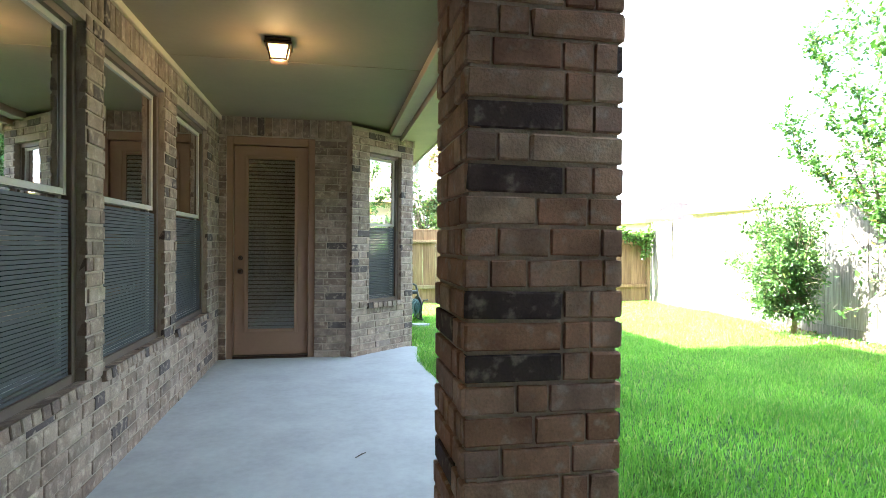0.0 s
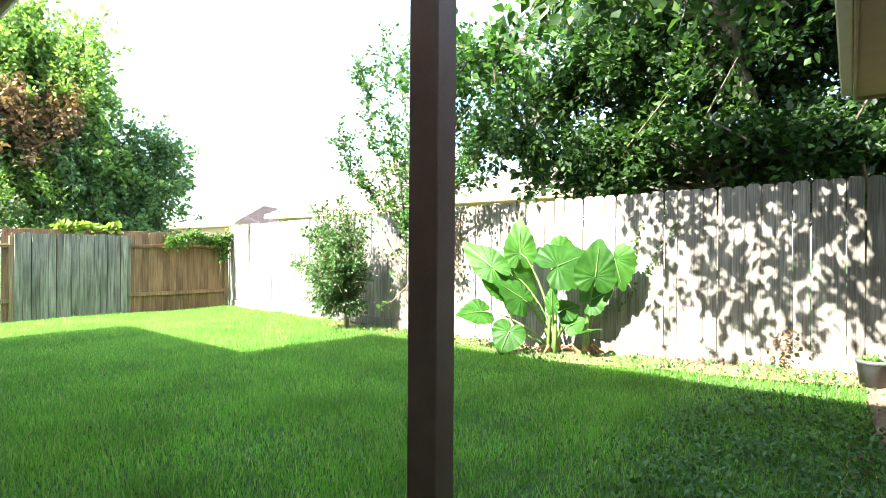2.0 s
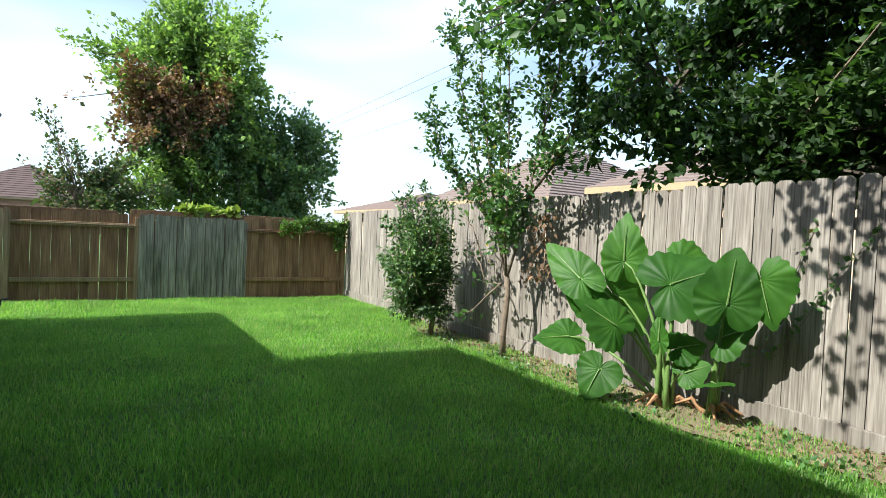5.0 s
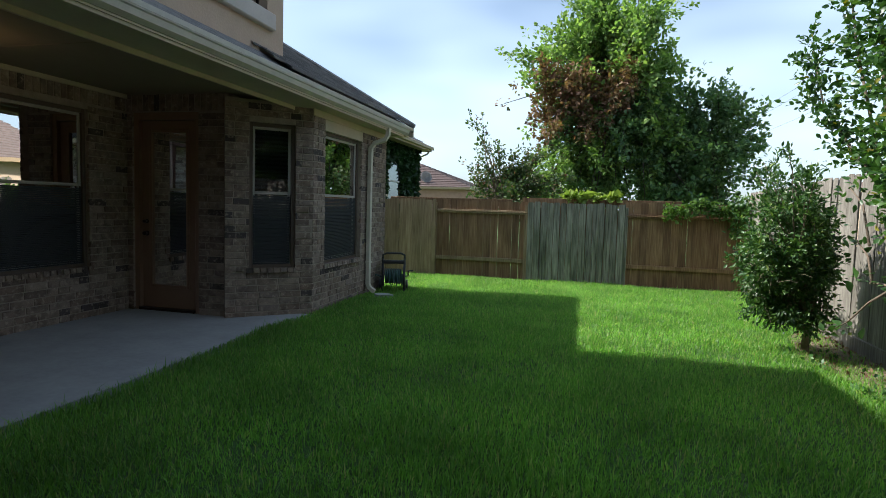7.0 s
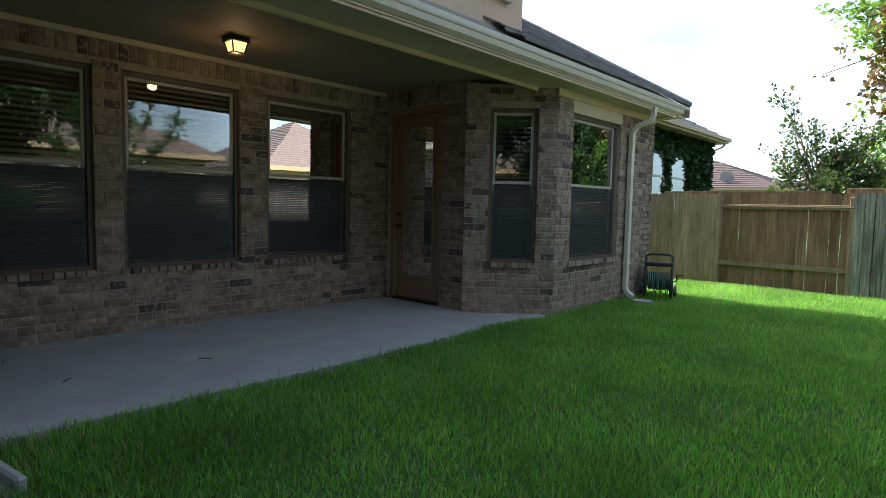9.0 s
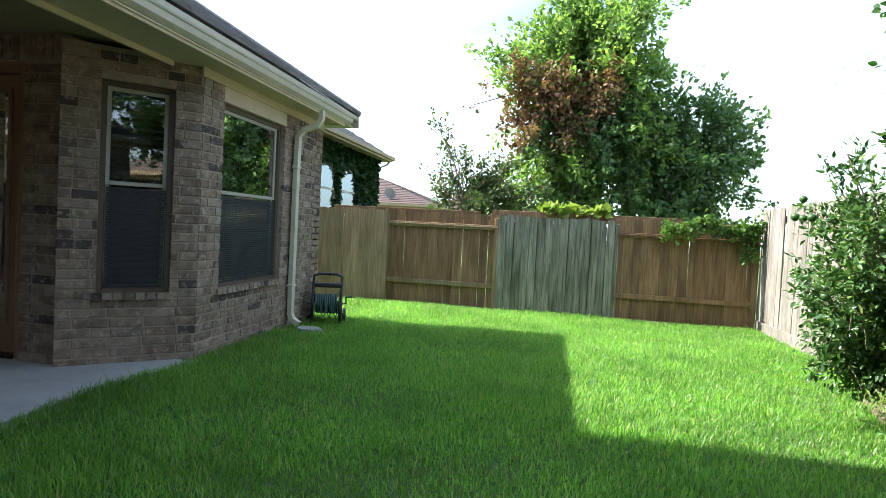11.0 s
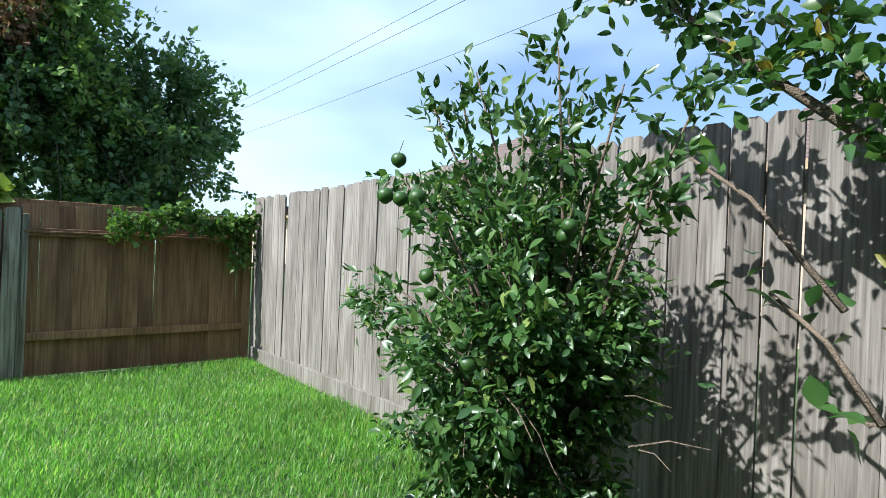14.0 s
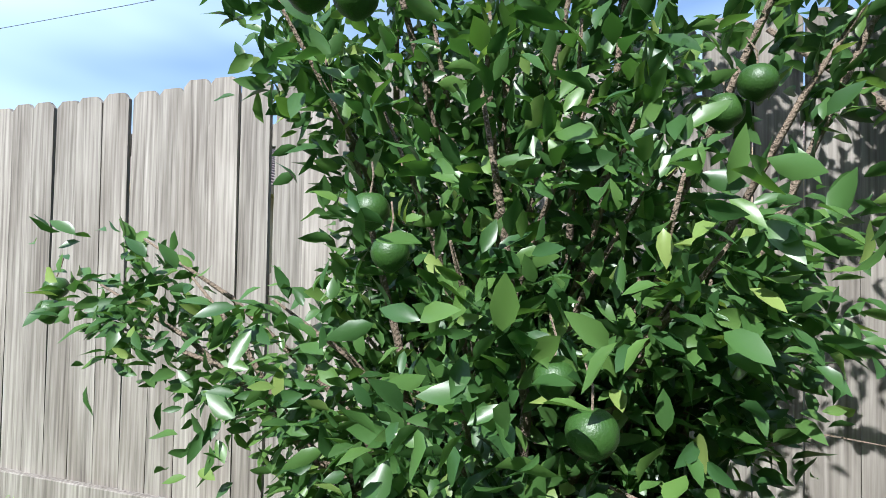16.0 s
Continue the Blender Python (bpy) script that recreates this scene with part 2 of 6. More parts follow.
M_LEMON = leaf_mat("citrus_leaf", ((0.0, (0.034, 0.085, 0.028)), (0.6, (0.062, 0.132, 0.038)), (0.94, (0.105, 0.19, 0.05)), (1.0, (0.22, 0.29, 0.09))), 0.36, 0.28)
M_PEAR = leaf_mat("pear_leaf", ((0.0, (0.035, 0.09, 0.026)), (0.7, (0.065, 0.145, 0.038)), (0.97, (0.09, 0.17, 0.035)), (1.0, (0.3, 0.24, 0.03))), 0.35, 0.3)
M_OAK = leaf_mat("elm_leaf", ((0.0, (0.105, 0.185, 0.06)), (0.5, (0.19, 0.30, 0.095)), (1.0, (0.29, 0.39, 0.135))), 0.5, 0.48)
M_RUST = leaf_mat("rust_leaf", ((0.0, (0.17, 0.085, 0.055)), (0.6, (0.25, 0.14, 0.09)), (1.0, (0.12, 0.14, 0.04))), 0.6, 0.3)
M_DARKL = leaf_mat("dark_leaf", ((0.0, (0.07, 0.14, 0.065)), (0.6, (0.125, 0.215, 0.10)), (1.0, (0.20, 0.29, 0.13))), 0.4, 0.42)
M_MYRT = leaf_mat("myrtle_leaf", ((0.0, (0.05, 0.09, 0.035)), (0.8, (0.10, 0.15, 0.06)), (1.0, (0.2, 0.1, 0.07))), 0.5, 0.35)
# the canopy's inner shade is put into these dark leaf colours
M_CANOPY = leaf_mat("canopy_leaf_shaded", ((0.0, (0.016, 0.04, 0.013)), (0.6, (0.035, 0.08, 0.022)), (1.0, (0.085, 0.155, 0.035))), 0.55, 0.45)
# same tree's leaves in a lighter, better-lit colouring
M_OVER = leaf_mat("overhang_leaf_lit", ((0.0, (0.035, 0.085, 0.025)), (0.6, (0.07, 0.15, 0.04)), (1.0, (0.12, 0.22, 0.06))), 0.45, 0.45)
M_VINE = leaf_mat("vine_leaf", ((0.0, (0.06, 0.13, 0.025)), (1.0, (0.15, 0.25, 0.05))), 0.45, 0.35)
M_VINEY = leaf_mat("yellow_vine_leaf", ((0.0, (0.18, 0.26, 0.05)), (1.0, (0.3, 0.36, 0.1))), 0.5, 0.35)
M_IVY = leaf_mat("ivy_leaf", ((0.0, (0.012, 0.035, 0.012)), (1.0, (0.03, 0.075, 0.022))), 0.4, 0.15)
M_COVER = leaf_mat("ground_cover_leaf", ((0.0, (0.045, 0.12, 0.035)), (1.0, (0.10, 0.22, 0.06))), 0.45, 0.25)
M_DEAD = leaf_mat("dead_leaf", ((0.0, (0.09, 0.055, 0.035)), (1.0, (0.25, 0.15, 0.09))), 0.8, 0.15)


def ear_mat():
    m, n, l, b = mat_base("elephant_ear_leaf", 0.5)
    f = noise_of(n, l, 7, 4)
    c = ramp(n, l, f, ((0.3, (0.03, 0.10, 0.016)), (0.7, (0.06, 0.17, 0.027))))
    c = mix(n, l, 1.0, c, ramp(n, l, n.new("ShaderNodeObjectInfo").outputs["Random"], ((0, (0.75, 0.8, 0.75)), (1, (1.2, 1.15, 1.0)))), "MULTIPLY")
    l.new(c, b.inputs["Base Color"])
    tr = n.new("ShaderNodeBsdfTranslucent")
    l.new(mix(n, l, 1.0, c, (1.5, 1.6, 0.6), "MULTIPLY"), tr.inputs["Color"])
    ms = n.new("ShaderNodeMixShader")
    ms.inputs[0].default_value = 0.45
    b.inputs["Specular IOR Level"].default_value = 0.25
    l.new(b.outputs[0], ms.inputs[1])
    l.new(tr.outputs[0], ms.inputs[2])
    l.new(ms.outputs[0], n["Material Output"].inputs["Surface"])
    return m


M_EAR = ear_mat()


def ground_mat():
    m, n, l, b = mat_base("lawn_soil", 0.95)
    f1, f2 = noise_of(n, l, 0.9, 5), noise_of(n, l, 26, 5)
    a = ramp(n, l, f2, ((0.3, (0.025, 0.06, 0.012)), (0.55, (0.05, 0.12, 0.02)), (0.8, (0.12, 0.14, 0.045))))
    c = mix(n, l, ramp(n, l, f1, ((0.4, (0, 0, 0)), (0.75, (0.5, 0.5, 0.5)))), a, (0.11, 0.15, 0.04))
    l.new(c, b.inputs["Base Color"])
    bump(n, l, b, f2, 1.0, 0.03)
    return m


M_GROUND = ground_mat()


def glow_mat():
    m, n, l, b = mat_base("lamp_glass_lit", 0.3)
    b.inputs["Base Color"].default_value = (0.8, 0.6, 0.35, 1)
    b.inputs["Emission Color"].default_value = (1.0, 0.58, 0.18, 1)
    b.inputs["Emission Strength"].default_value = 0.8
    return m


M_GLOW = glow_mat()


# ---------------------------------------------------------------- helpers
def thing(name, at, label, category, group="", kind=""):
    e = new(name)
    e.empty_display_size = 0.1
    e.location = at
    return tagged(e, label, category, group, kind)


def attach(ob, parent):
    ob.parent = parent
    if parent is not None:
        where = parent.location.copy()
        if parent.parent is not None:
            where = Vector((0, 0, 0)) if parent.type == "MESH" else where
        ob.matrix_parent_inverse = Matrix.Translation(-where)
    return ob


def part(name, bm, material, parent, label="", smooth=False):
    me = bpy.data.meshes.new(name)
    bm.to_mesh(me)
    bm.free()
    me.materials.append(material)
    if smooth:
        me.shade_smooth()
    ob = new(name, me)
    if parent is not None:
        attach(ob, parent)
    if label:
        ob["label"] = label
    return ob


def add_box(bm, a, b, m=None, bevel=0.0):
    r = bmesh.ops.create_cube(bm, size=1)
    c = [(p + q) / 2 for p, q in zip(a, b)]
    d = [abs(q - p) for p, q in zip(a, b)]
    for v in r["verts"]:
        v.co = Vector([c[i] + v.co[i] * d[i] for i in range(3)])
        if m is not None:
            v.co = m @ v.co
    if bevel:
        es = {e for v in r["verts"] for e in v.link_edges}
        bmesh.ops.bevel(bm, geom=list(es), offset=bevel, segments=1, affect="EDGES", profile=0.5)
    return bm


def box(a, b, m=None, bevel=0.0):
    return add_box(bmesh.new(), a, b, m, bevel)


def add_tube(bm, pts, radii, sides=8, cap=True):
    pts = [Vector(p) for p in pts]
    if isinstance(radii, (int, float)):
        radii = [radii] * len(pts)
    rings = []
    ref = None
    for i, p in enumerate(pts):
        d = (pts[min(i + 1, len(pts) - 1)] - pts[max(i - 1, 0)]).normalized()
        if ref is None:
            ref = d.orthogonal().normalized()
        ref = (ref - d * ref.dot(d))
        ref = ref.normalized() if ref.length > 1e-5 else d.orthogonal().normalized()
        w = d.cross(ref)
        rings.append([bm.verts.new(p + (ref * math.cos(2 * math.pi * k / sides) + w * math.sin(2 * math.pi * k / sides)) * radii[i]) for k in range(sides)])
    for a, b in zip(rings, rings[1:]):
        for k in range(sides):
            bm.faces.new((a[k], a[(k + 1) % sides], b[(k + 1) % sides], b[k]))
    if cap:
        bm.faces.new(rings[0][::-1])
        bm.faces.new(rings[-1])
    return bm


def tube(pts, radii, sides=8):
    return add_tube(bmesh.new(), pts, radii, sides)


def mesh_np(name, verts, faces, material, parent=None, smooth=False):
    """verts (n, 3), faces (m, k) as arrays."""
    verts, faces = np.asarray(verts, dtype=np.float32), np.asarray(faces, dtype=np.int32)
    me = bpy.data.meshes.new(name)
    k = faces.shape[1]
    me.vertices.add(len(verts))
    me.vertices.foreach_set("co", verts.ravel())
    me.loops.add(faces.size)
    me.loops.foreach_set("vertex_index", faces.ravel())
    me.polygons.add(len(faces))
    me.polygons.foreach_set("loop_start", np.arange(0, faces.size, k, dtype=np.int32))
    me.update(calc_edges=True)
    me.materials.append(material)
    if smooth:
        me.shade_smooth()
    ob = new(name, me)
    if parent is not None:
        attach(ob, parent)
    return ob


def leaf_mesh(name, pts, along, size, material, parent=None, width=0.36, rng=None, up=0.5, lean=0.6, fine=False):
    """Many small folded leaves: at pts, pointing roughly along, of the given sizes. fine: a rounded, curling outline."""
    n = len(pts)
    d = along + rng.normal(0, lean, (n, 3))
    d /= np.linalg.norm(d, axis=1, keepdims=True) + 1e-9
    nn = rng.normal(0, 1, (n, 3)) + np.array([0, 0, up * 2])
    s = np.cross(d, nn)
    s /= np.linalg.norm(s, axis=1, keepdims=True) + 1e-9
    q = np.cross(s, d)
    L = (size * rng.uniform(0.65, 1.25, n))[:, None]
    wdt = L * width * rng.uniform(0.8, 1.15, n)[:, None]
    curl = rng.uniform(0.0, 0.3, n)[:, None]
    if fine:
        rows = ((0.22, 0.72, 0.10), (0.48, 1.0, 0.10), (0.76, 0.62, 0.02))
        cols = [pts]
        for y, w, h in rows:
            drop = -q * L * curl * y * y
            cols += [pts + d * L * y - s * wdt * w + q * L * h * 0.9 + drop, pts + d * L * y + drop, pts + d * L * y + s * wdt * w + q * L * h * 0.9 + drop]
        cols.append(pts + d * L - q * L * curl)
        tri = [[0, 2, 1], [0, 3, 2], [1, 2, 5], [1, 5, 4], [2, 3, 6], [2, 6, 5], [4, 5, 8], [4, 8, 7], [5, 6, 9], [5, 9, 8], [7, 8, 10], [8, 9, 10]]
    else:
        cols = [pts, pts + d * L * 0.42 - s * wdt + q * L * 0.07, pts + d * L * 0.5 - q * L * 0.05, pts + d * L * 0.42 + s * wdt + q * L * 0.07, pts + d * L - q * L * 0.12]
        tri = [[0, 2, 1], [0, 3, 2], [1, 2, 4], [2, 3, 4]]
    v = np.stack(cols, 1).reshape(-1, 3)
    o = (np.arange(n) * len(cols))[:, None, None]
    f = (np.array(tri)[None] + o).reshape(-1, 3)
    return mesh_np(name, v, f, material, parent, fine)


# ---------------------------------------------------------------- brickwork
BL, BH, BG = 0.245, 0.0705, 0.0105
UNIT = []
_r = random.Random(4)
for _k in range(5):
    _bm = box((-BL / 2, -0.045, -BH / 2), (BL / 2, 0.0, BH / 2), None, 0.0045)
    for _v in _bm.verts:
        _v.co += Vector((_r.uniform(-1, 1), _r.uniform(-1, 1) * 0.8, _r.uniform(-1, 1))) * 0.0022
    _me = bpy.data.meshes.new("brick")
    _bm.to_mesh(_me)
    _bm.free()
    UNIT.append(_me)
PENDING = []       # bricks to be made as parts, last in the file


def frame_of(p0, p1, side):
    """Wall axes: x along, y outward, z up. side 1: outward is to the left of the way from p0 to p1."""
    u = Vector((p1[0] - p0[0], p1[1] - p0[1], 0)).normalized()
    nrm = Vector((-u.y, u.x, 0)) * side
    return Matrix(((u.x, nrm.x, 0, p0[0]), (u.y, nrm.y, 0, p0[1]), (0, 0, 1, 0), (0, 0, 0, 1)))


def clip_spans(u0, u1, z0, z1, holes):
    spans = [(u0, u1)]
    for a, b, c, d in holes:
        if z1 <= c + 0.004 or z0 >= d - 0.004:
            continue
        nxt = []
        for p, q in spans:
            if b <= p or a >= q:
                nxt.append((p, q))
            else:
                if a - p > 0.02:
                    nxt.append((p, a))
                if q - b > 0.02:
                    nxt.append((b, q))
        spans = nxt
    return spans


def brick_wall(name, p0, p1, z0, z1, thick, holes, label, side=1, near=None, pale=False, soldier=0.0, seed=1):
    m = frame_of(p0, p1, side)
    length = math.hypot(p1[0] - p0[0], p1[1] - p0[1])
    bm = bmesh.new()
    cuts = sorted({0.0, length, *[h[0] for h in holes], *[h[1] for h in holes]})
    for a, b in zip(cuts, cuts[1:]):
        spans = [(z0 - 0.1, z1)]
        for h in holes:
            if h[0] <= a + 1e-6 and h[1] >= b - 1e-6:
                spans = [s for lo, hi in spans for s in ((lo, h[2]), (h[3], hi)) if s[1] - s[0] > 1e-4]
        for lo, hi in spans:
            add_box(bm, (a, -thick, lo), (b, 0, hi), m)
    wall = part(name, bm, M_MORTAR_P if pale else M_MORTAR, None)
    tagged(wall, label, "wall", "", "structure")
    rng = random.Random(seed)
    near = near or (0.0, length)
    rest_v, rest_f = [], []
    pieces = []
    z, row = z0, 0
    while z + BH < z1 - soldier + 0.01:
        u = -rng.uniform(0, 0.04) - (BL / 2 if row % 2 else 0)
        while u < length:
            lng = BL if rng.random() < 0.72 else BL * 0.52
            a, b = max(u, 0.0), min(u + lng, length)
            if b - a > 0.035:
                for p, q in clip_spans(a, b, z, z + BH, holes):
                    pieces.append(((p + q) / 2, z + BH / 2, q - p, False))
            u += lng + BG
        z += BH + BG
        row += 1
    if soldier:
        u = 0.0
        while u + BH < length:
            if clip_spans(u, u + BH, z1 - soldier, z1, holes):
                pieces.append((u + BH / 2, z1 - soldier / 2 + 0.004, BH, True))
            u += BH + BG
    order = sorted(range(len(pieces)), key=lambda k: abs(pieces[k][0] - (near[0] + near[1]) / 2) + 0.6 * abs(pieces[k][1] - 1.2))
    singles = set(order[:295])
    for k, (uc, zc, lng, stand) in enumerate(pieces):
        off = 0.008 + rng.uniform(-0.0025, 0.003)
        if k in singles:
            PENDING.append((wall, m, uc, zc, lng, stand, off, rng.randrange(5), soldier, pale, rng.uniform(-0.6, 0.6)))
        else:
            hu, hz = (BH / 2, soldier / 2 - 0.006) if stand else (lng / 2, BH / 2)
            o = len(rest_v)
            c = 0.004
            for y, s in ((-0.01, 0), (off - 0.003, 0), (off, c)):
                for du, dz in ((-1, -1), (1, -1), (1, 1), (-1, 1)):
                    rest_v.append(m @ Vector((uc + du * (hu - s), y, zc + dz * (hz - s))))
            for i in range(4):
                j = (i + 1) % 4
                rest_f += [(o + i, o + j, o + 4 + j, o + 4 + i), (o + 4 + i, o + 4 + j, o + 8 + j, o + 8 + i)]
            rest_f.append((o + 8, o + 9, o + 10, o + 11))
    if rest_v:
        ob = mesh_np("brickwork", [tuple(v) for v in rest_v], rest_f, M_PALE_J if pale else M_BRICK_J if name.startswith("pillar") else M_HOUSE_J, wall)
        tagged(ob, "", "", "", "stuff")
    return wall, m


def lay_bricks():
    for wall, m, uc, zc, lng, stand, off, pick, soldier, pale, tilt in PENDING:
        me = UNIT[pick]
        if not me.materials:
            me.materials.append(None)
        ob = new("brick", me)
        ob.parent = wall
        ob.material_slots[0].link = "OBJECT"
        ob.material_slots[0].material = M_BRICK_D if pale == "charred" else M_PALE if pale else M_BRICK if wall.name.startswith("pillar") else M_HOUSE
        if stand:
            ob.matrix_basis = m @ Matrix.Translation((uc, off, zc)) @ pose(0, 0, 0, 0, 90, 0) @ Matrix.Diagonal(((soldier - 0.012) / BL, 1, 1, 1))
        else:
            ob.matrix_basis = m @ Matrix.Translation((uc, off, zc)) @ pose(0, 0, 0, 0, tilt, 0) @ Matrix.Diagonal((lng / BL, 1, 1, 1))


# ---------------------------------------------------------------- ground
def ground_z(x, y):
    """Nearly flat, rising a little towards the fence corner by the wing."""
    rise = np.clip((x - 6.2) / 0.95, 0, 1) * np.clip((3.6 - y) / 3.4, 0, 1.1)
    return 0.012 * np.sin(x * 1.3 + 0.5) * np.cos(y * 0.9) - 0.01 + 0.17 * rise


def ground():
    n = 90
    xs = np.concatenate([np.linspace(-120, -3, 12), np.linspace(-2, 9, n), np.linspace(10, 140, 12)])
    ys = np.concatenate([np.linspace(-120, -3, 12), np.linspace(-2, 14, n), np.linspace(15, 160, 12)])
    v = [(x, y, ground_z(x, y) - (0.03 if x < 1.12 or x > 7.4 or y > 12 else 0)) for y in ys for x in xs]
    w = len(xs)
    f = [(j * w + i, j * w + i + 1, (j + 1) * w + i + 1, (j + 1) * w + i) for j in range(len(ys) - 1) for i in range(w - 1)]
    g = mesh_np("ground", v, f, M_GROUND, None, True)
    tagged(g, "lawn soil with green thatch reaching past the fences", "ground", "", "structure")


ground()


def patio():
    bm = bmesh.new()
    ring = [(-1.2, -0.8), (1.02, -0.8), (1.04, 1.2), (1.08, 2.2), (1.12, 4.0), (1.10, 5.2), (1.06, 6.1), (1.17, 6.85), (1.2, 7.0), (-1.2, 7.0)]
    lo = [bm.verts.new((x, y, -0.12)) for x, y in ring]
    hi = [bm.verts.new((x, y, 0.022)) for x, y in ring]
    k = len(ring)
    for i in range(k):
        bm.faces.new((lo[i], lo[(i + 1) % k], hi[(i + 1) % k], hi[i]))
    bm.faces.new(hi)
    top_edges = [e for e in bm.edges if e.verts[0] in hi and e.verts[1] in hi]
    bmesh.ops.bevel(bm, geom=top_edges, offset=0.012, segments=2, affect="EDGES", profile=0.5)
    tagged(part("patio_slab", bm, M_CONC, None), "grey broom-finished concrete patio slab", "patio", "", "structure")


patio()

# mulch strip along the wing and the bed under the side fence
WING0, WING1 = (-1.3, -0.86), (7.2, -0.11)


def bed(name, ring, label, z=0.012):
    bm = bmesh.new()
    fan = [bm.verts.new((x, y, z + ground_z(x, y))) for x, y in ring]
    bm.faces.new(fan)
    bmesh.ops.triangulate(bm, faces=bm.faces[:])
    bmesh.ops.subdivide_edges(bm, edges=bm.edges[:], cuts=3, use_grid_fill=True)
    for v in bm.verts:
        v.co.z = z + float(ground_z(v.co.x, v.co.y)) + 0.02 * noise.noise(v.co * 4)
    tagged(part(name, bm, M_SOIL if z > 0.019 else M_STRAW, None, "", True), label, "ground", "", "structure")


bed("mulch_strip", [(3.0, -0.5), (7.2, -0.13), (7.0, 0.3), (5.6, 0.12), (4.6, -0.02), (3.6, -0.14)], "bare brown soil and mulch beside the brick wing", 0.02)
bed("fence_bed", [(6.9, 0.2), (7.3, -2.0), (7.3, 9.0), (7.15, 8.6), (6.85, 7.9), (6.6, 6.9), (6.85, 5.6), (6.72, 4.3), (6.6, 2.9), (6.8, 1.8), (6.86, 0.6)], "bare soil bed with dry litter along the timber fence", 0.018)

# ---------------------------------------------------------------- house walls
CEIL = 2.67
WX = -1.09
DY = 6.47          # the wall with the patio door
SILL, HEAD = 0.605, 2.40
BAY_HEAD = 2.36
WINS = [(1.88, 3.07), (3.30, 4.44), (4.75, 5.90)]          # along y on the west wall
Y0 = -0.84
wall_w, m_w = brick_wall("wall_west", (WX, Y0), (WX, DY), 0.02, CEIL, 0.22,
                         [(a - Y0, b - Y0, SILL, HEAD) for a, b in WINS], "tumbled brown brick house wall under the patio roof", -1, (3.5, 7.5), False, 0.21, 3)
DOOR = (0.08, 1.02)
wall_d, m_d = brick_wall("wall_door", (WX, DY), (0.335, DY), 0.02, CEIL, 0.2,
                         [(DOOR[0], DOOR[1], -0.1, 2.46)], "tumbled brown brick wall with the patio door", -1, None, False, 0.21, 5)
BA, BB, BE = (0.335, 6.40), (1.115, 7.09), (1.115, 9.75)
BALEN = math.hypot(BB[0] - BA[0], BB[1] - BA[1])
wall_a, m_a = brick_wall("wall_bay_angled", BA, BB, 0.0, 2.62, 0.2, [(0.275, 0.825, SILL, BAY_HEAD)],
                         "brown brick angled bay wall beside the patio", -1, None, False, 0.0, 7)
wall_b, m_b = brick_wall("wall_bay_front", BB, BE, 0.0, 2.62, 0.2, [(0.33, 1.57, SILL, BAY_HEAD + 0.26)],
                         "brown brick bay front wall facing the lawn", -1, None, False, 0.0, 9)
wall_n, m_n = brick_wall("wall_north", (BE[0], BE[1]), (-6.0, BE[1]), 0.0, 2.62, 0.2, [], "brown brick end wall of the house", -1, (0, 1.2), False, 0.0, 11)
wall_s, m_s = brick_wall("wall_wing", WING0, WING1, 0.0, 2.85, 0.2, [], "pale grey tumbled brick wall of the house wing", 1, (2.6, 7.6), True, 0.21, 13)
part_side, m_e = brick_wall("wall_wing_end", WING1, (7.26, -4.0), 0.0, 2.85, 0.2, [], "pale brick end wall of the house wing", 1, None, True, 0.0, 15)


def closing_walls():
    bm = bmesh.new()
    add_box(bm, (-6.2, -6.0, -0.1), (-6.0, 9.73, 2.7))
    add_box(bm, (-6.0, -6.0, -0.1), (6.7, -5.8, 2.7))
    tagged(part("wall_back", bm, M_STUCCO, None), "plain rear walls that close the house", "wall", "", "structure")
    # unseen room shell, added and painted dark so the windows look unlit inside
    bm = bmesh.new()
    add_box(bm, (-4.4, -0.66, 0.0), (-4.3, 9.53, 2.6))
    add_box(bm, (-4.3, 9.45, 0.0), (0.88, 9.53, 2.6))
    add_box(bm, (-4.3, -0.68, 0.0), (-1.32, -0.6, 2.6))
    tagged(part("wall_room", bm, M_ROOM, None), "added interior walls behind the windows, painted dark as an unlit room", "wall", "", "structure")
    tagged(part("floor_room", box((-4.3, -0.6, -0.05), (0.90, 9.45, 0.01)), M_ROOM, None), "added interior floor behind the windows, painted dark as an unlit room", "floor", "", "structure")


closing_walls()


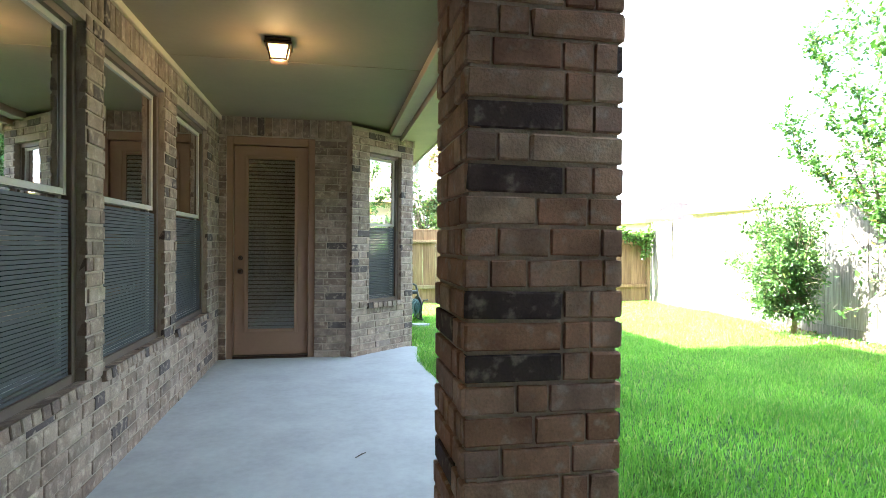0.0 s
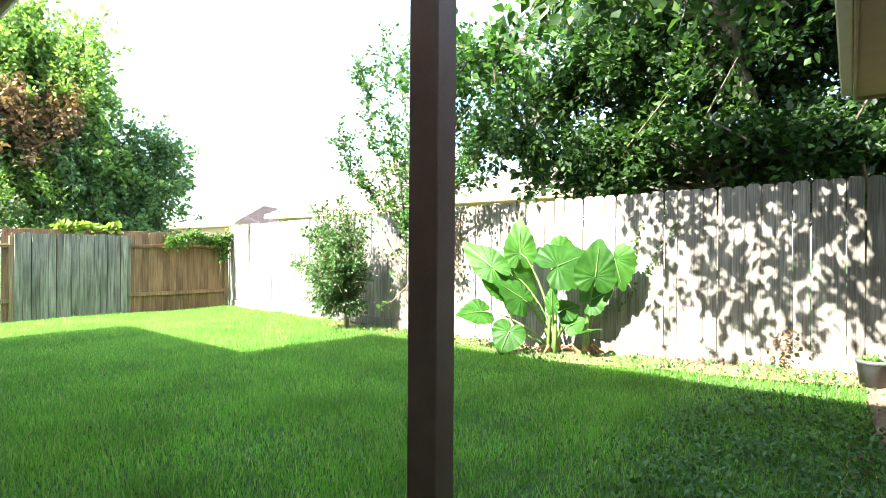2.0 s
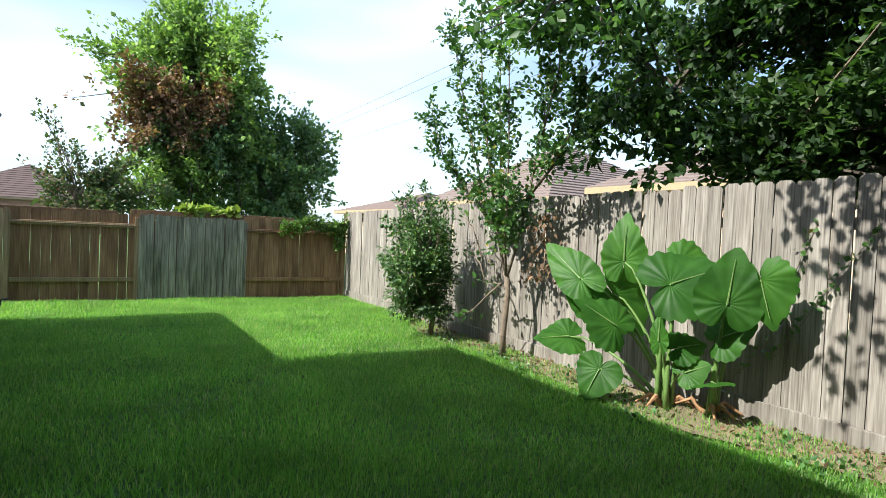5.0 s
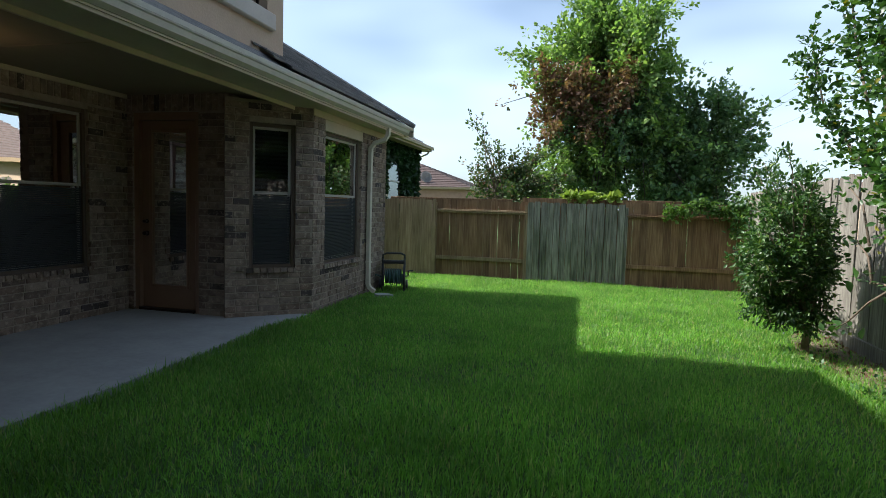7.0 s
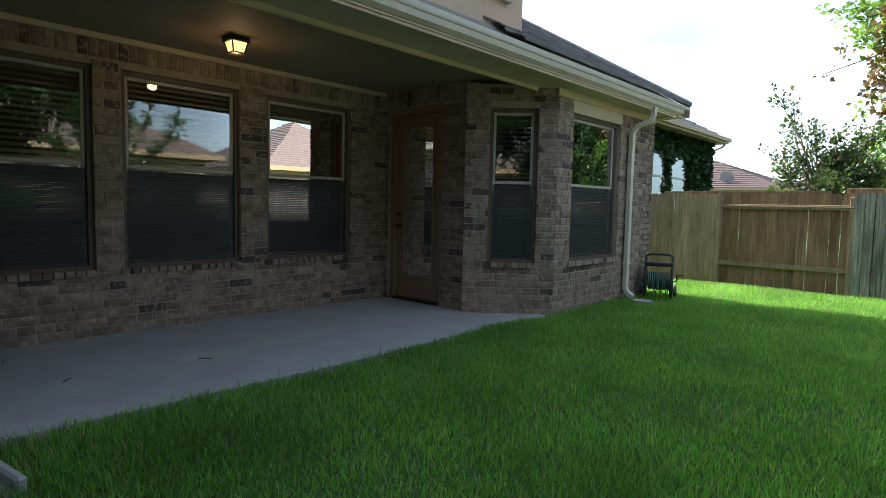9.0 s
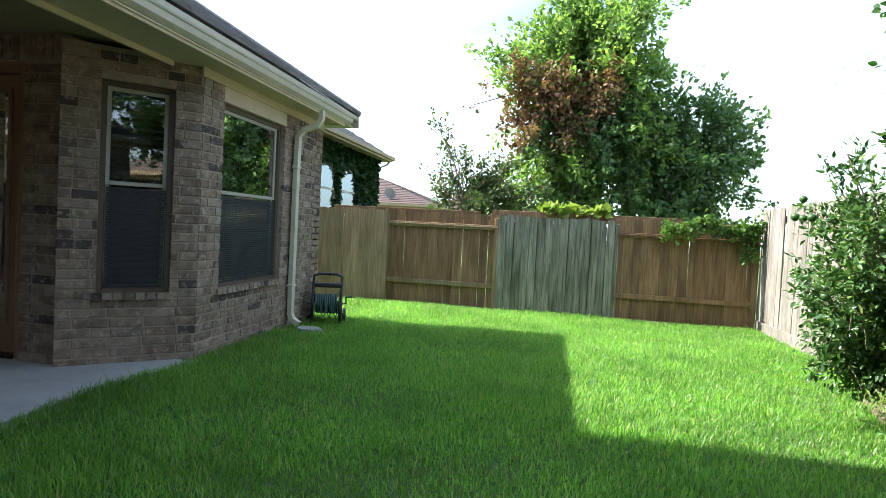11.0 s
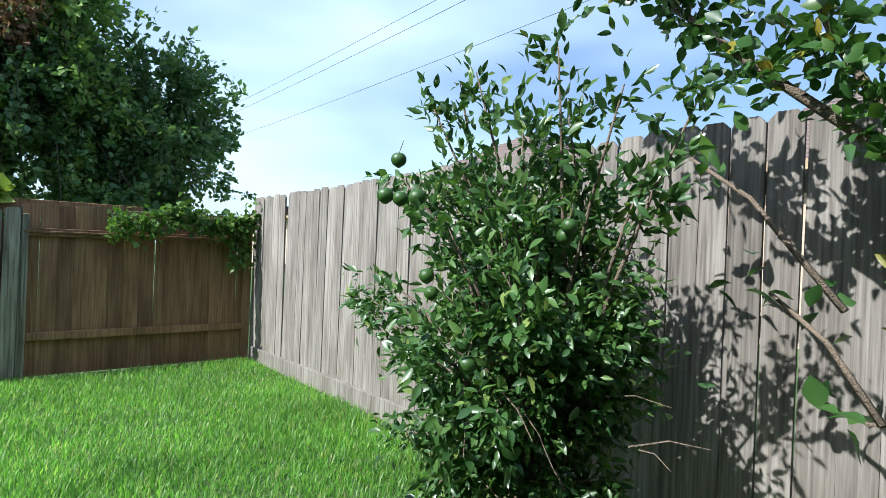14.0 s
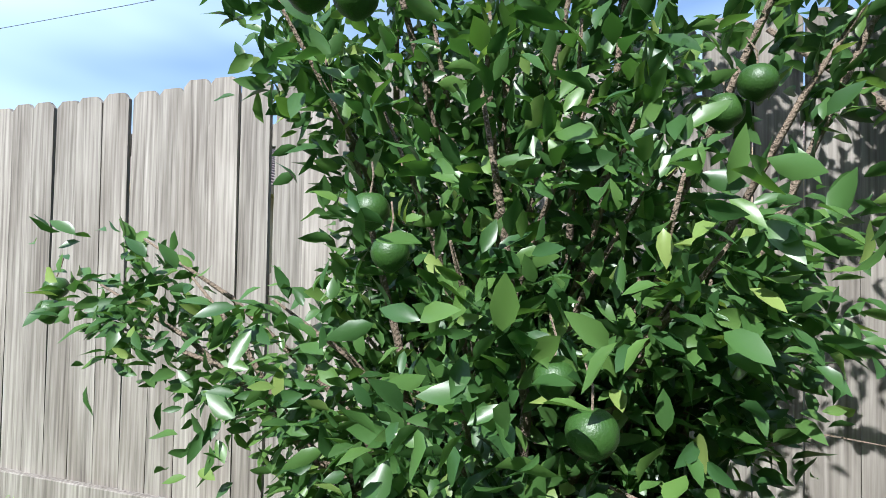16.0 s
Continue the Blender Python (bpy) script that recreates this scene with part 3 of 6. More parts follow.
# ---------------------------------------------------------------- windows and door
def window(name, m, u0, u1, z0, z1, slats, label, depth=0.06):
    base = m @ Vector(((u0 + u1) / 2, -depth, z0))
    e = thing(name, base, label, "window", "windows of the house", "structure")
    fr = 0.045
    bm = bmesh.new()
    for a, b in (((u0, -depth - 0.05, z0), (u0 + fr, -depth + 0.02, z1)), ((u1 - fr, -depth - 0.05, z0), (u1, -depth + 0.02, z1)),
                 ((u0 + fr, -depth - 0.05, z1 - fr), (u1 - fr, -depth + 0.02, z1)), ((u0 + fr, -depth - 0.05, z0), (u1 - fr, -depth + 0.02, z0 + fr))):
        add_box(bm, a, b, m, 0.004)
    part("window_frame", bm, M_FRAME, e, "brown painted window frame")
    zm = z0 + (z1 - z0) * 0.515
    iu0, iu1, sw = u0 + fr, u1 - fr, 0.032

    def sash(pname, lo, hi, y, mt, lab):
        b2 = bmesh.new()
        for a, b in (((iu0, y - 0.02, lo), (iu0 + sw, y, hi)), ((iu1 - sw, y - 0.02, lo), (iu1, y, hi)),
                     ((iu0 + sw, y - 0.02, hi - sw), (iu1 - sw, y, hi)), ((iu0 + sw, y - 0.02, lo), (iu1 - sw, y, lo + sw))):
            add_box(b2, a, b, m, 0.003)
        so = part(pname, b2, mt, e, lab)
        p = part("pane", box((iu0 + sw - 0.004, y - 0.013, lo + sw - 0.004), (iu1 - sw + 0.004, y - 0.009, hi - sw + 0.004), m), M_GLASS, so, "clear reflecting glass")
        p.visible_shadow = False
    sash("upper_sash", zm, z1 - fr, -depth - 0.006, M_SASH, "taupe sash with clear glass")
    sash("lower_sash", z0 + fr, zm + 0.03, -depth - 0.028, M_SASH, "taupe sash behind an insect screen")
    b3 = bmesh.new()
    for k in range(int((zm - z0 - fr) / 0.02)):
        add_box(b3, (iu0 + 0.01, -depth + 0.004, z0 + fr + k * 0.02), (iu1 - 0.01, -depth + 0.006, z0 + fr + k * 0.02 + 0.0165), m)
    part("insect_screen", b3, M_SCREEN, e, "dark woven insect screen")
    if slats:
        b4 = bmesh.new()
        k = int((z1 - z0 - 0.12) / 0.052)
        for i in range(k):
            zc = z1 - 0.1 - i * 0.052
            tilt = m @ Matrix.Translation((0, -depth - 0.085, zc)) @ pose(0, 0, 0, -38, 0, 0)
            add_box(b4, (iu0 + 0.02, -0.022, -0.0015), (iu1 - 0.02, 0.022, 0.0015), tilt)
        add_box(b4, (iu0 + 0.015, -depth - 0.11, z1 - 0.085), (iu1 - 0.015, -depth - 0.06, z1 - fr - 0.003), m)
        # deeper-set bay windows take the slats darkened to stand for shade
        part("blind", b4, M_BLIND_SHADE if depth > 0.065 else M_BLIND, e, "half-open slatted blind with shade painted into its colour" if depth > 0.065 else "white slatted blind")
    # rowlock sill of bricks on edge
    u = u0 - 0.03
    k = 0
    sill = part("window_sill", box((u0 - 0.03, -depth + 0.02, z0 - 0.052), (u1 + 0.03, 0.004, z0 - 0.012), m), M_MORTAR, e, "brick window sill bedded in mortar")
    while u + BH < u1 + 0.03:
        uu = m @ Matrix.Translation((u + BH / 2, -0.022, z0 - 0.032)) @ pose(0, 0, 0, 7, 0, 0)
        b5 = box((-BH / 2, -0.055, -0.024), (BH / 2, 0.055, 0.034), uu, 0.004)
        part("sill_brick", b5, M_HOUSE, sill)
        u += BH + BG
        k += 1
    return e


for k, (a, b) in enumerate(WINS):
    window("window_%d" % (k + 1), m_w, a - Y0, b - Y0, SILL, HEAD, True, "double-hung house window with dark screen in brick wall")
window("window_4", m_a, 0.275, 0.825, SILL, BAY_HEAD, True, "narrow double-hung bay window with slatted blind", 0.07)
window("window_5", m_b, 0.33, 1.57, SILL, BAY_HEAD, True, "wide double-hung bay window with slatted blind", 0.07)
tagged(part("trim_panel", box((0.31, -0.09, BAY_HEAD), (1.59, 0.012, 2.585), m_b, 0.004), M_TRIM, None), "cream painted panel above the bay window", "trim", "", "structure")


def patio_door():
    m = m_d
    u0, u1, zt = DOOR[0], DOOR[1], 2.46
    e = thing("door_1", m @ Vector(((u0 + u1) / 2, -0.1, 0.02)), "closed brown patio door with tall blind-filled glass", "door", "", "structure")
    bm = bmesh.new()
    for a, b in (((u0, -0.16, 0.02), (u0 + 0.07, -0.03, zt)), ((u1 - 0.07, -0.16, 0.02), (u1, -0.03, zt)), ((u0 + 0.07, -0.16, zt - 0.09), (u1 - 0.07, -0.03, zt))):
        add_box(bm, a, b, m, 0.006)
    part("door_frame", bm, M_DOOR, e)
    part("threshold", box((u0 + 0.07, -0.16, 0.02), (u1 - 0.07, -0.01, 0.05), m, 0.006), M_BRASS, e, "dark metal threshold")
    d0, d1, lo, hi = u0 + 0.075, u1 - 0.075, 0.055, zt - 0.095
    g0, g1, gl, gh = d0 + 0.135, d1 - 0.135, 0.33, hi - 0.13
    bm = bmesh.new()
    for a, b in (((d0, -0.12, lo), (g0, -0.075, hi)), ((g1, -0.12, lo), (d1, -0.075, hi)), ((g0, -0.12, lo), (g1, -0.075, gl)), ((g0, -0.12, gh), (g1, -0.075, hi))):
        add_box(bm, a, b, m)
    leaf = part("door_leaf", bm, M_DOOR, e, "brown painted door leaf")
    bm = bmesh.new()
    for a, b in (((g0 - 0.025, -0.08, gl - 0.025), (g0 + 0.012, -0.064, gh + 0.025)), ((g1 - 0.012, -0.08, gl - 0.025), (g1 + 0.025, -0.064, gh + 0.025)),
                 ((g0 + 0.012, -0.08, gl - 0.025), (g1 - 0.012, -0.064, gl + 0.012)), ((g0 + 0.012, -0.08, gh - 0.012), (g1 - 0.012, -0.064, gh + 0.025))):
        add_box(bm, a, b, m, 0.004)
    part("glass_bead", bm, M_DOOR, leaf)
    p = part("pane", box((g0, -0.09, gl), (g1, -0.086, gh), m), M_GLASS, leaf, "clear door glass")
    p.visible_shadow = False
    bm = bmesh.new()
    z = gl + 0.02
    while z < gh - 0.02:
        add_box(bm, (g0 + 0.012, -0.017, -0.001), (g1 - 0.012, 0.017, 0.001), m @ Matrix.Translation((0, -0.105, z)) @ pose(0, 0, 0, -58, 0, 0))
        z += 0.042
    add_box(bm, (g0 + 0.01, -0.118, gl + 0.002), (g1 - 0.01, -0.094, gl + 0.018), m)
    part("blind", bm, M_BLIND, leaf, "white slatted blind behind the glass")
    # dark sheet added behind the blind in place of the unlit room
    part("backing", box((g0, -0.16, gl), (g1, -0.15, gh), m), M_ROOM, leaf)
    for z, r in ((0.98, 0.032), (1.13, 0.026)):
        bm = tube([m @ Vector((d0 + 0.065, -0.078, z)), m @ Vector((d0 + 0.065, -0.068, z))], r, 14)
        add_tube(bm, [m @ Vector((d0 + 0.065, -0.068, z)), m @ Vector((d0 + 0.065, -0.045, z)), m @ Vector((d0 + 0.065, -0.03, z)), m @ Vector((d0 + 0.065, -0.012, z))],
                 [r * 0.4, r * 0.45, r * 0.85, r * 0.6], 12)
        part("door_knob" if z < 1 else "deadbolt", bm, M_BRASS, leaf, "aged bronze door hardware", True)


patio_door()

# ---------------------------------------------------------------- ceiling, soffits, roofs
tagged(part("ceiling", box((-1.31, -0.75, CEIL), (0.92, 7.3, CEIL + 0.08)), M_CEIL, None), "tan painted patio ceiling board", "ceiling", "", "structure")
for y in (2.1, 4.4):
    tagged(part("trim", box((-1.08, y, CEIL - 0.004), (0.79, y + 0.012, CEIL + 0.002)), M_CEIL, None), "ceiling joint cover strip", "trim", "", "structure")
tagged(part("trim", box((-1.082, -0.6, CEIL - 0.05), (-1.055, 6.45, CEIL + 0.001), None, 0.004), M_TRIM, None), "cream trim where wall meets ceiling", "trim", "", "structure")
tagged(part("beam", box((0.80, -0.5, CEIL - 0.07), (0.935, 6.85, CEIL + 0.06), None, 0.006), M_TRIM, None), "cream painted beam along the patio edge", "beam", "", "structure")


def soffit():
    bm = box((0.937, 0.6, 2.585), (1.44, 9.68, 2.605))
    add_box(bm, (-6.0, 9.76, 2.585), (1.44, 10.0, 2.605))
    tagged(part("soffit", bm, M_TRIM, None), "cream boarded soffit under the eave", "soffit", "", "structure")
    bm = box((1.40, 0.6, 2.56), (1.425, 9.75, 2.72), None, 0.003)
    tagged(part("fascia", bm, M_TRIM, None), "cream fascia board", "fascia", "", "structure")
    bm = box((0.937, 0.6, 2.54), (0.96, 6.9, 2.60), None, 0.003)
    add_box(bm, (1.118, 7.05, 2.5), (1.14, 9.74, 2.59), None, 0.003)
    tagged(part("trim", bm, M_TRIM, None), "cream frieze board under the soffit", "trim", "", "structure")


soffit()


def gutter(y0, y1, x, z):
    e = thing("gutter", (x, y0, z), "cream painted metal gutter along the eave", "gutter")
    prof = [(-0.075, 0.11), (-0.075, 0.0), (-0.02, 0.0), (0.012, 0.03), (0.02, 0.075), (0.03, 0.085), (0.03, 0.11), (0.018, 0.11), (0.012, 0.08), (-0.02, 0.012), (-0.068, 0.012), (-0.068, 0.11)]
    bm = bmesh.new()
    rows = [[bm.verts.new((x + a, y, z + b)) for a, b in prof] for y in (y0, y1)]
    k = len(prof)
    for i in range(k):
        bm.faces.new((rows[0][i], rows[0][(i + 1) % k], rows[1][(i + 1) % k], rows[1][i]))
    bm.faces.new(rows[0][::-1])
    bm.faces.new(rows[1])
    part("trough", bm, M_GUTTER, e)
    part("end_cap", box((x - 0.08, y1, z), (x + 0.032, y1 + 0.006, z + 0.112)), M_GUTTER, e)
    return e


gutter(0.55, 9.86, 1.47, 2.60)


def downspout(name, path, w, d, label):
    """A fluted metal pipe through the points of path, which bends in the plane of its first turn."""
    e = thing(name, path[-1], label, "downspout")
    bm = bmesh.new()
    ring = []
    nf = 4
    for i in range(nf):
        for q, dep in ((0.1, 0), (0.4, 0), (0.5, -0.12), (0.6, -0.12), (0.9, 0)):
            ring.append((-0.5 + (i + q) / nf, 0.5 + dep))
    ring += [(0.5, 0.45), (0.5, -0.45), (-0.5, -0.45), (-0.5, 0.45)]
    rows = []
    pts = [Vector(p) for p in path]
    for i, p in enumerate(pts):
        t = (pts[min(i + 1, len(pts) - 1)] - pts[max(i - 1, 0)]).normalized()
        side = Vector((0, 1, 0)) if abs(t.y) < 0.75 else Vector((1, 0, 0))
        side = (side - t * side.dot(t)).normalized()
        out = side.cross(t)
        rows.append([bm.verts.new(p + side * a * w + out * b * d) for a, b in ring])
    k = len(ring)
    for a, b in zip(rows, rows[1:]):
        for i in range(k):
            bm.faces.new((a[i], a[(i + 1) % k], b[(i + 1) % k], b[i]))
    bm.faces.new(rows[0][::-1])
    bm.faces.new(rows[-1])
    bmesh.ops.recalc_face_normals(bm, faces=bm.faces[:])
    part("pipe", bm, M_SPOUT, e)
    for z in (0.5, 1.9):
        v = min(pts, key=lambda q: abs(q.z - z))
        part("strap", box((v.x - d * 0.6, v.y - w * 0.75, z), (v.x + d * 0.58, v.y + w * 0.75, z + 0.03), None, 0.003), M_SPOUT, e)
    return e


downspout("downspout", [(1.44, 8.93, 2.60), (1.44, 8.93, 2.5), (1.40, 8.92, 2.42), (1.24, 8.89, 2.36), (1.18, 8.88, 2.28), (1.175, 8.88, 1.9), (1.175, 8.88, 0.5),
                        (1.175, 8.88, 0.18), (1.205, 8.88, 0.11), (1.29, 8.87, 0.06)], 0.075, 0.06, "cream fluted downspout on the bay corner")


def roof():
    e = thing("house_roof", (1.5, 5.0, 2.69), "dark asphalt shingle roof of the house", "roof", "", "structure")
    x0, z0, s, ye = 1.50, 2.725, 0.62, 10.05
    top = 4.6
    bm = bmesh.new()
    a = [bm.verts.new(p) for p in ((x0, -0.3, z0), (x0, ye, z0), (x0 - top, ye - top, z0 + s * top), (x0 - top, -0.3, z0 + s * top))]
    bm.faces.new(a)
    b = [bm.verts.new(p) for p in ((x0, ye, z0), (-7.5, ye, z0), (-7.5 + top, ye - top, z0 + s * top), (x0 - top, ye - top, z0 + s * top))]
    bm.faces.new(b)
    c = [bm.verts.new(p) for p in ((-7.5, ye, z0), (-7.5, -6, z0), (-7.5 + top, -6, z0 + s * top), (-7.5 + top, ye - top, z0 + s * top))]
    bm.faces.new(c)
    bmesh.ops.remove_doubles(bm, verts=bm.verts[:], dist=0.001)
    bmesh.ops.solidify(bm, geom=bm.faces[:], thickness=0.05)
    part("roof_deck", bm, M_SHINGLE, e)
    # shingle tabs on the slope over the bay
    rng = np.random.default_rng(8)
    v, f = [], []
    ln = math.hypot(1, s)
    for r in range(22):
        d0 = -0.02 + r * 0.135
        y = 5.8 - (r % 2) * 0.15
        while y < ye - 0.05 - d0 / ln:
            w = 0.29 * rng.uniform(0.75, 1.1)
            y1 = min(y + w, ye - d0 / ln)
            th = 0.012 + rng.uniform(0, 0.006)
            o = len(v)
            for dd, hh in ((d0, th), (d0 + 0.155, 0.002)):
                px, pz = x0 - dd / ln, z0 + 0.052 + s * dd / ln
                for yy in (y, y1 - 0.006):
                    v.append((px + hh * s / ln, yy, pz + hh / ln))
            px, pz = x0 - d0 / ln, z0 + 0.045 + s * d0 / ln
            v += [(px, y, pz), (px, y1 - 0.006, pz)]
            f += [(o, o + 1, o + 3, o + 2), (o + 4, o + 5, o + 1, o)]
            y += w
    st = mesh_np("shingles", v, f, SHING, e)
    tagged(st, "", "", "", "stuff")
    bm = tube([(x0 + 0.01, ye, z0 + 0.05), (x0 - 2.2, ye - 2.2, z0 + 0.05 + s * 2.2)], 0.045, 6)
    part("hip_cap", bm, M_SHINGLE, e)
    part("drip_edge", box((x0 - 0.02, -0.3, z0 - 0.03), (x0 + 0.004, ye, z0 + 0.012)), M_GUTTER, e)
    part("drip_edge", box((-2.0, ye - 0.004, z0 - 0.13), (x0, ye + 0.02, z0 + 0.012)), M_TRIM, e)


def shingle_mat():
    m, n, l, b = mat_base("shingle_tabs", 0.95)
    rnd = n.new("ShaderNodeNewGeometry").outputs["Random Per Island"]
    c = ramp(n, l, rnd, ((0.0, (0.09, 0.085, 0.086)), (0.5, (0.17, 0.16, 0.155)), (1.0, (0.28, 0.26, 0.245))))
    f = noise_of(n, l, 160, 3)
    l.new(mix(n, l, 0.5, c, ramp(n, l, f, ((0.3, (0.04, 0.04, 0.04)), (0.7, (0.22, 0.21, 0.2))))), b.inputs["Base Color"])
    bump(n, l, b, f, 0.8, 0.004)
    return m


SHING = shingle_mat()
roof()


def wing_roof():
    e = thing("wing_roof", (6.6, -0.2, 2.8), "shingled wing roof with cream soffit and gutter", "roof", "", "structure")
    m = frame_of(WING0, WING1, 1)
    ln = math.hypot(WING1[0] - WING0[0], WING1[1] - WING0[1])
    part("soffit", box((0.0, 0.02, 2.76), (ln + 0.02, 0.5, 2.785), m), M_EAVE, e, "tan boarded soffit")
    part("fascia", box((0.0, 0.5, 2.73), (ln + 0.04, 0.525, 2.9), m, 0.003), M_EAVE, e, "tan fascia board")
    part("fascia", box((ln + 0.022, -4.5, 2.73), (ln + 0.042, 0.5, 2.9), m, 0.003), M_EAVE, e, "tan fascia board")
    part("trim", box((0.0, 0.012, 2.70), (ln + 0.02, 0.035, 2.76), m, 0.002), M_TRIM, e)
    part("gutter", box((2.2, 0.526, 2.78), (ln + 0.04, 0.62, 2.89), m, 0.012), M_GUTTER, e, "cream metal gutter")
    bm = bmesh.new()
    q = [bm.verts.new(m @ Vector(p)) for p in ((0, 0.6, 2.9), (ln + 0.1, 0.6, 2.9), (ln - 2.3, -2.4, 4.6), (0, -2.4, 4.6), (ln + 0.1, -5.2, 2.9), (0, -5.2, 2.9))]
    for k in ((0, 1, 2, 3), (1, 4, 2), (4, 5, 3, 2)):
        bm.faces.new([q[i] for i in k])
    bmesh.ops.solidify(bm, geom=bm.faces[:], thickness=0.05)
    part("roof_deck", bm, M_SHINGLE, e)


wing_roof()


def second_storey():
    e = thing("second_storey", (1.15, 3.0, 2.8), "tan stucco upper storey with a balcony opening", "house", "", "structure")
    x, y0, y1, z0, z1 = 1.15, -4.0, 6.27, 2.74, 4.75
    op = (3.8, 5.95, 3.37)
    bm = box((x - 0.22, y0, z0), (x, op[0], z1))
    add_box(bm, (x - 0.22, op[1], z0), (x, y1, z1))
    add_box(bm, (x - 0.22, op[0], z0), (x, op[1], op[2]))
    add_box(bm, (x - 0.22, op[0], 4.6), (x, op[1], z1))
    add_box(bm, (-6.0, y1 - 0.2, z0), (x - 0.22, y1, z1))
    add_box(bm, (-6.0, y0, z0), (-5.8, y1 - 0.2, z1))
    add_box(bm, (-5.8, y0, z0), (x - 0.22, y0 + 0.2, z1))
    part("wall", bm, M_STUCCO, e)
    part("recess", box((x - 1.3, op[0] - 0.3, 3.3), (x - 1.2, op[1] + 0.2, 4.75)), M_STUCCO, e)
    part("balcony_floor", box((x - 1.2, op[0] - 0.3, 3.28), (x - 0.22, op[1] + 0.2, 3.34)), M_CONC, e)
    part("ledge", box((x - 0.26, op[0] - 0.08, op[2] - 0.17), (x + 0.06, op[1] + 0.08, op[2]), None, 0.012), M_SILLW, e, "pale painted ledge under the railing")
    rail = part("rail", box((x - 0.13, op[0], 4.32), (x - 0.09, op[1], 4.36), None, 0.006), M_BRASS, e, "dark metal balcony rail")
    y = op[0] + 0.06
    while y < op[1]:
        part("baluster", box((x - 0.12, y, op[2]), (x - 0.10, y + 0.02, 4.33)), M_BRASS, rail)
        y += 0.115
    bm = bmesh.new()
    ov, zr = 0.45, 4.7
    p = [(x + ov, y1 + ov, zr), (-6 - ov, y1 + ov, zr), (-6 - ov, y0 - ov, zr), (x + ov, y0 - ov, zr), (-2.4, y1 - 3.2, 6.6), (-2.4, y0 + 3.2, 6.6)]
    q = [bm.verts.new(v) for v in p]
    for k in ((0, 4, 1), (1, 4, 5, 2), (2, 5, 3), (3, 5, 4, 0), (0, 1, 2, 3)):
        bm.faces.new([q[i] for i in k])
    part("roof", bm, M_SHINGLE, e, "dark shingle hip roof")
    part("fascia", box((x + ov - 0.02, y0 - ov, zr - 0.14), (x + ov, y1 + ov, zr + 0.03)), M_TRIM, e)


second_storey()


# ---------------------------------------------------------------- pillar, post, patio lamp
def pillar():
    x0, x1, y0, y1, zt = 0.447, 0.877, 1.32, 1.72, CEIL - 0.004
    bm = box((x0 + 0.012, y0 + 0.012, -0.05), (x1 - 0.012, y1 - 0.012, zt))
    core = tagged(part("pillar", bm, M_MORTAR_L, None), "square brown brick pillar at the patio edge", "pillar")
    rng = random.Random(21)
    faces = (((x0, y0), (x1, y0), -1), ((x1, y0), (x1, y1), -1), ((x1, y1), (x0, y1), -1), ((x0, y1), (x0, y0), -1))
    for fi, (p, q, sd) in enumerate(faces):
        m = frame_of(p, q, sd) @ Matrix.Translation((0, -0.012, 0))
        ln = math.hypot(q[0] - p[0], q[1] - p[1])
        z, row = -0.014, 0
        while z + BH < zt:
            stretcher = row % 2 == fi % 2
            charred = (fi, row) in ((0, 6), (0, 12), (0, 14), (0, 18), (0, 20), (0, 27), (3, 8), (3, 13), (1, 10), (1, 22))
            u = 0.0
            cuts = (0.265, 0.075, 0.085) if charred or rng.random() < 0.25 else [rng.choice((0.065, 0.085, 0.1, 0.14, 0.19)) for q in range(7)] if rng.random() < 0.5 else ((0.262, 0.082, 0.09) if stretcher else (0.082, 0.085, 0.262))
            for c in cuts:
                w = min(c, ln - u)
                if w > 0.03:
                    PENDING.append((core, m, u + w / 2, z + BH / 2, w - BG * 0.6, False, 0.012 + rng.uniform(-0.002, 0.003), rng.randrange(5), 0, "charred" if charred and c > 0.2 else False, rng.uniform(-0.8, 0.8)))
                u += c + 0.002
                if u > ln - 0.03:
                    break
            z += BH + BG
            row += 1


pillar()
downspout("downspout", [(1.42, 1.62, 2.60), (1.38, 1.62, 2.48), (1.03, 1.62, 2.36), (0.935, 1.62, 2.25), (0.93, 1.62, 1.9), (0.93, 1.62, 0.5), (0.93, 1.62, 0.12)], 0.10, 0.075,
          "cream fluted downspout on the brick pillar")


def splash_block():
    e = thing("splash_block", (1.3, 1.72, 0), "worn grey concrete splash block lying in grass", "splash block")
    m = Matrix.Translation((1.42, 1.74, 0.012)) @ pose(0, 0, 0, 0, 4, 12)
    bm = box((-0.34, -0.15, 0.0), (0.34, 0.15, 0.022), m)
    part("base", bm, M_CONC, e)
    for a, b in (((-0.34, -0.16, 0.0), (0.34, -0.115, 0.085)), ((-0.34, 0.115, 0.0), (0.34, 0.16, 0.085)), ((-0.36, -0.16, 0.0), (-0.31, 0.16, 0.085))):
        part("rim", box(a, b, m, 0.012), M_CONC, e)


splash_block()


def brown_post():
    e = thing("post", (2.40, 1.415, 0), "square dark brown painted post standing in the grass", "post")
    m = Matrix.Translation((2.40, 1.415, 0)) @ pose(0, 0, 0, 0, 0, 8)
    part("shaft", box((-0.071, -0.071, -0.05), (0.071, 0.071, 2.62), m, 0.006), M_POST, e)
    part("beam", box((-0.076, -1.85, 2.622), (0.076, 0.1, 2.76), m, 0.006), M_POST, e)
    part("base_plate", box((-0.09, -0.09, -0.02), (0.09, 0.09, 0.03), m, 0.006), M_POST, e)


brown_post()


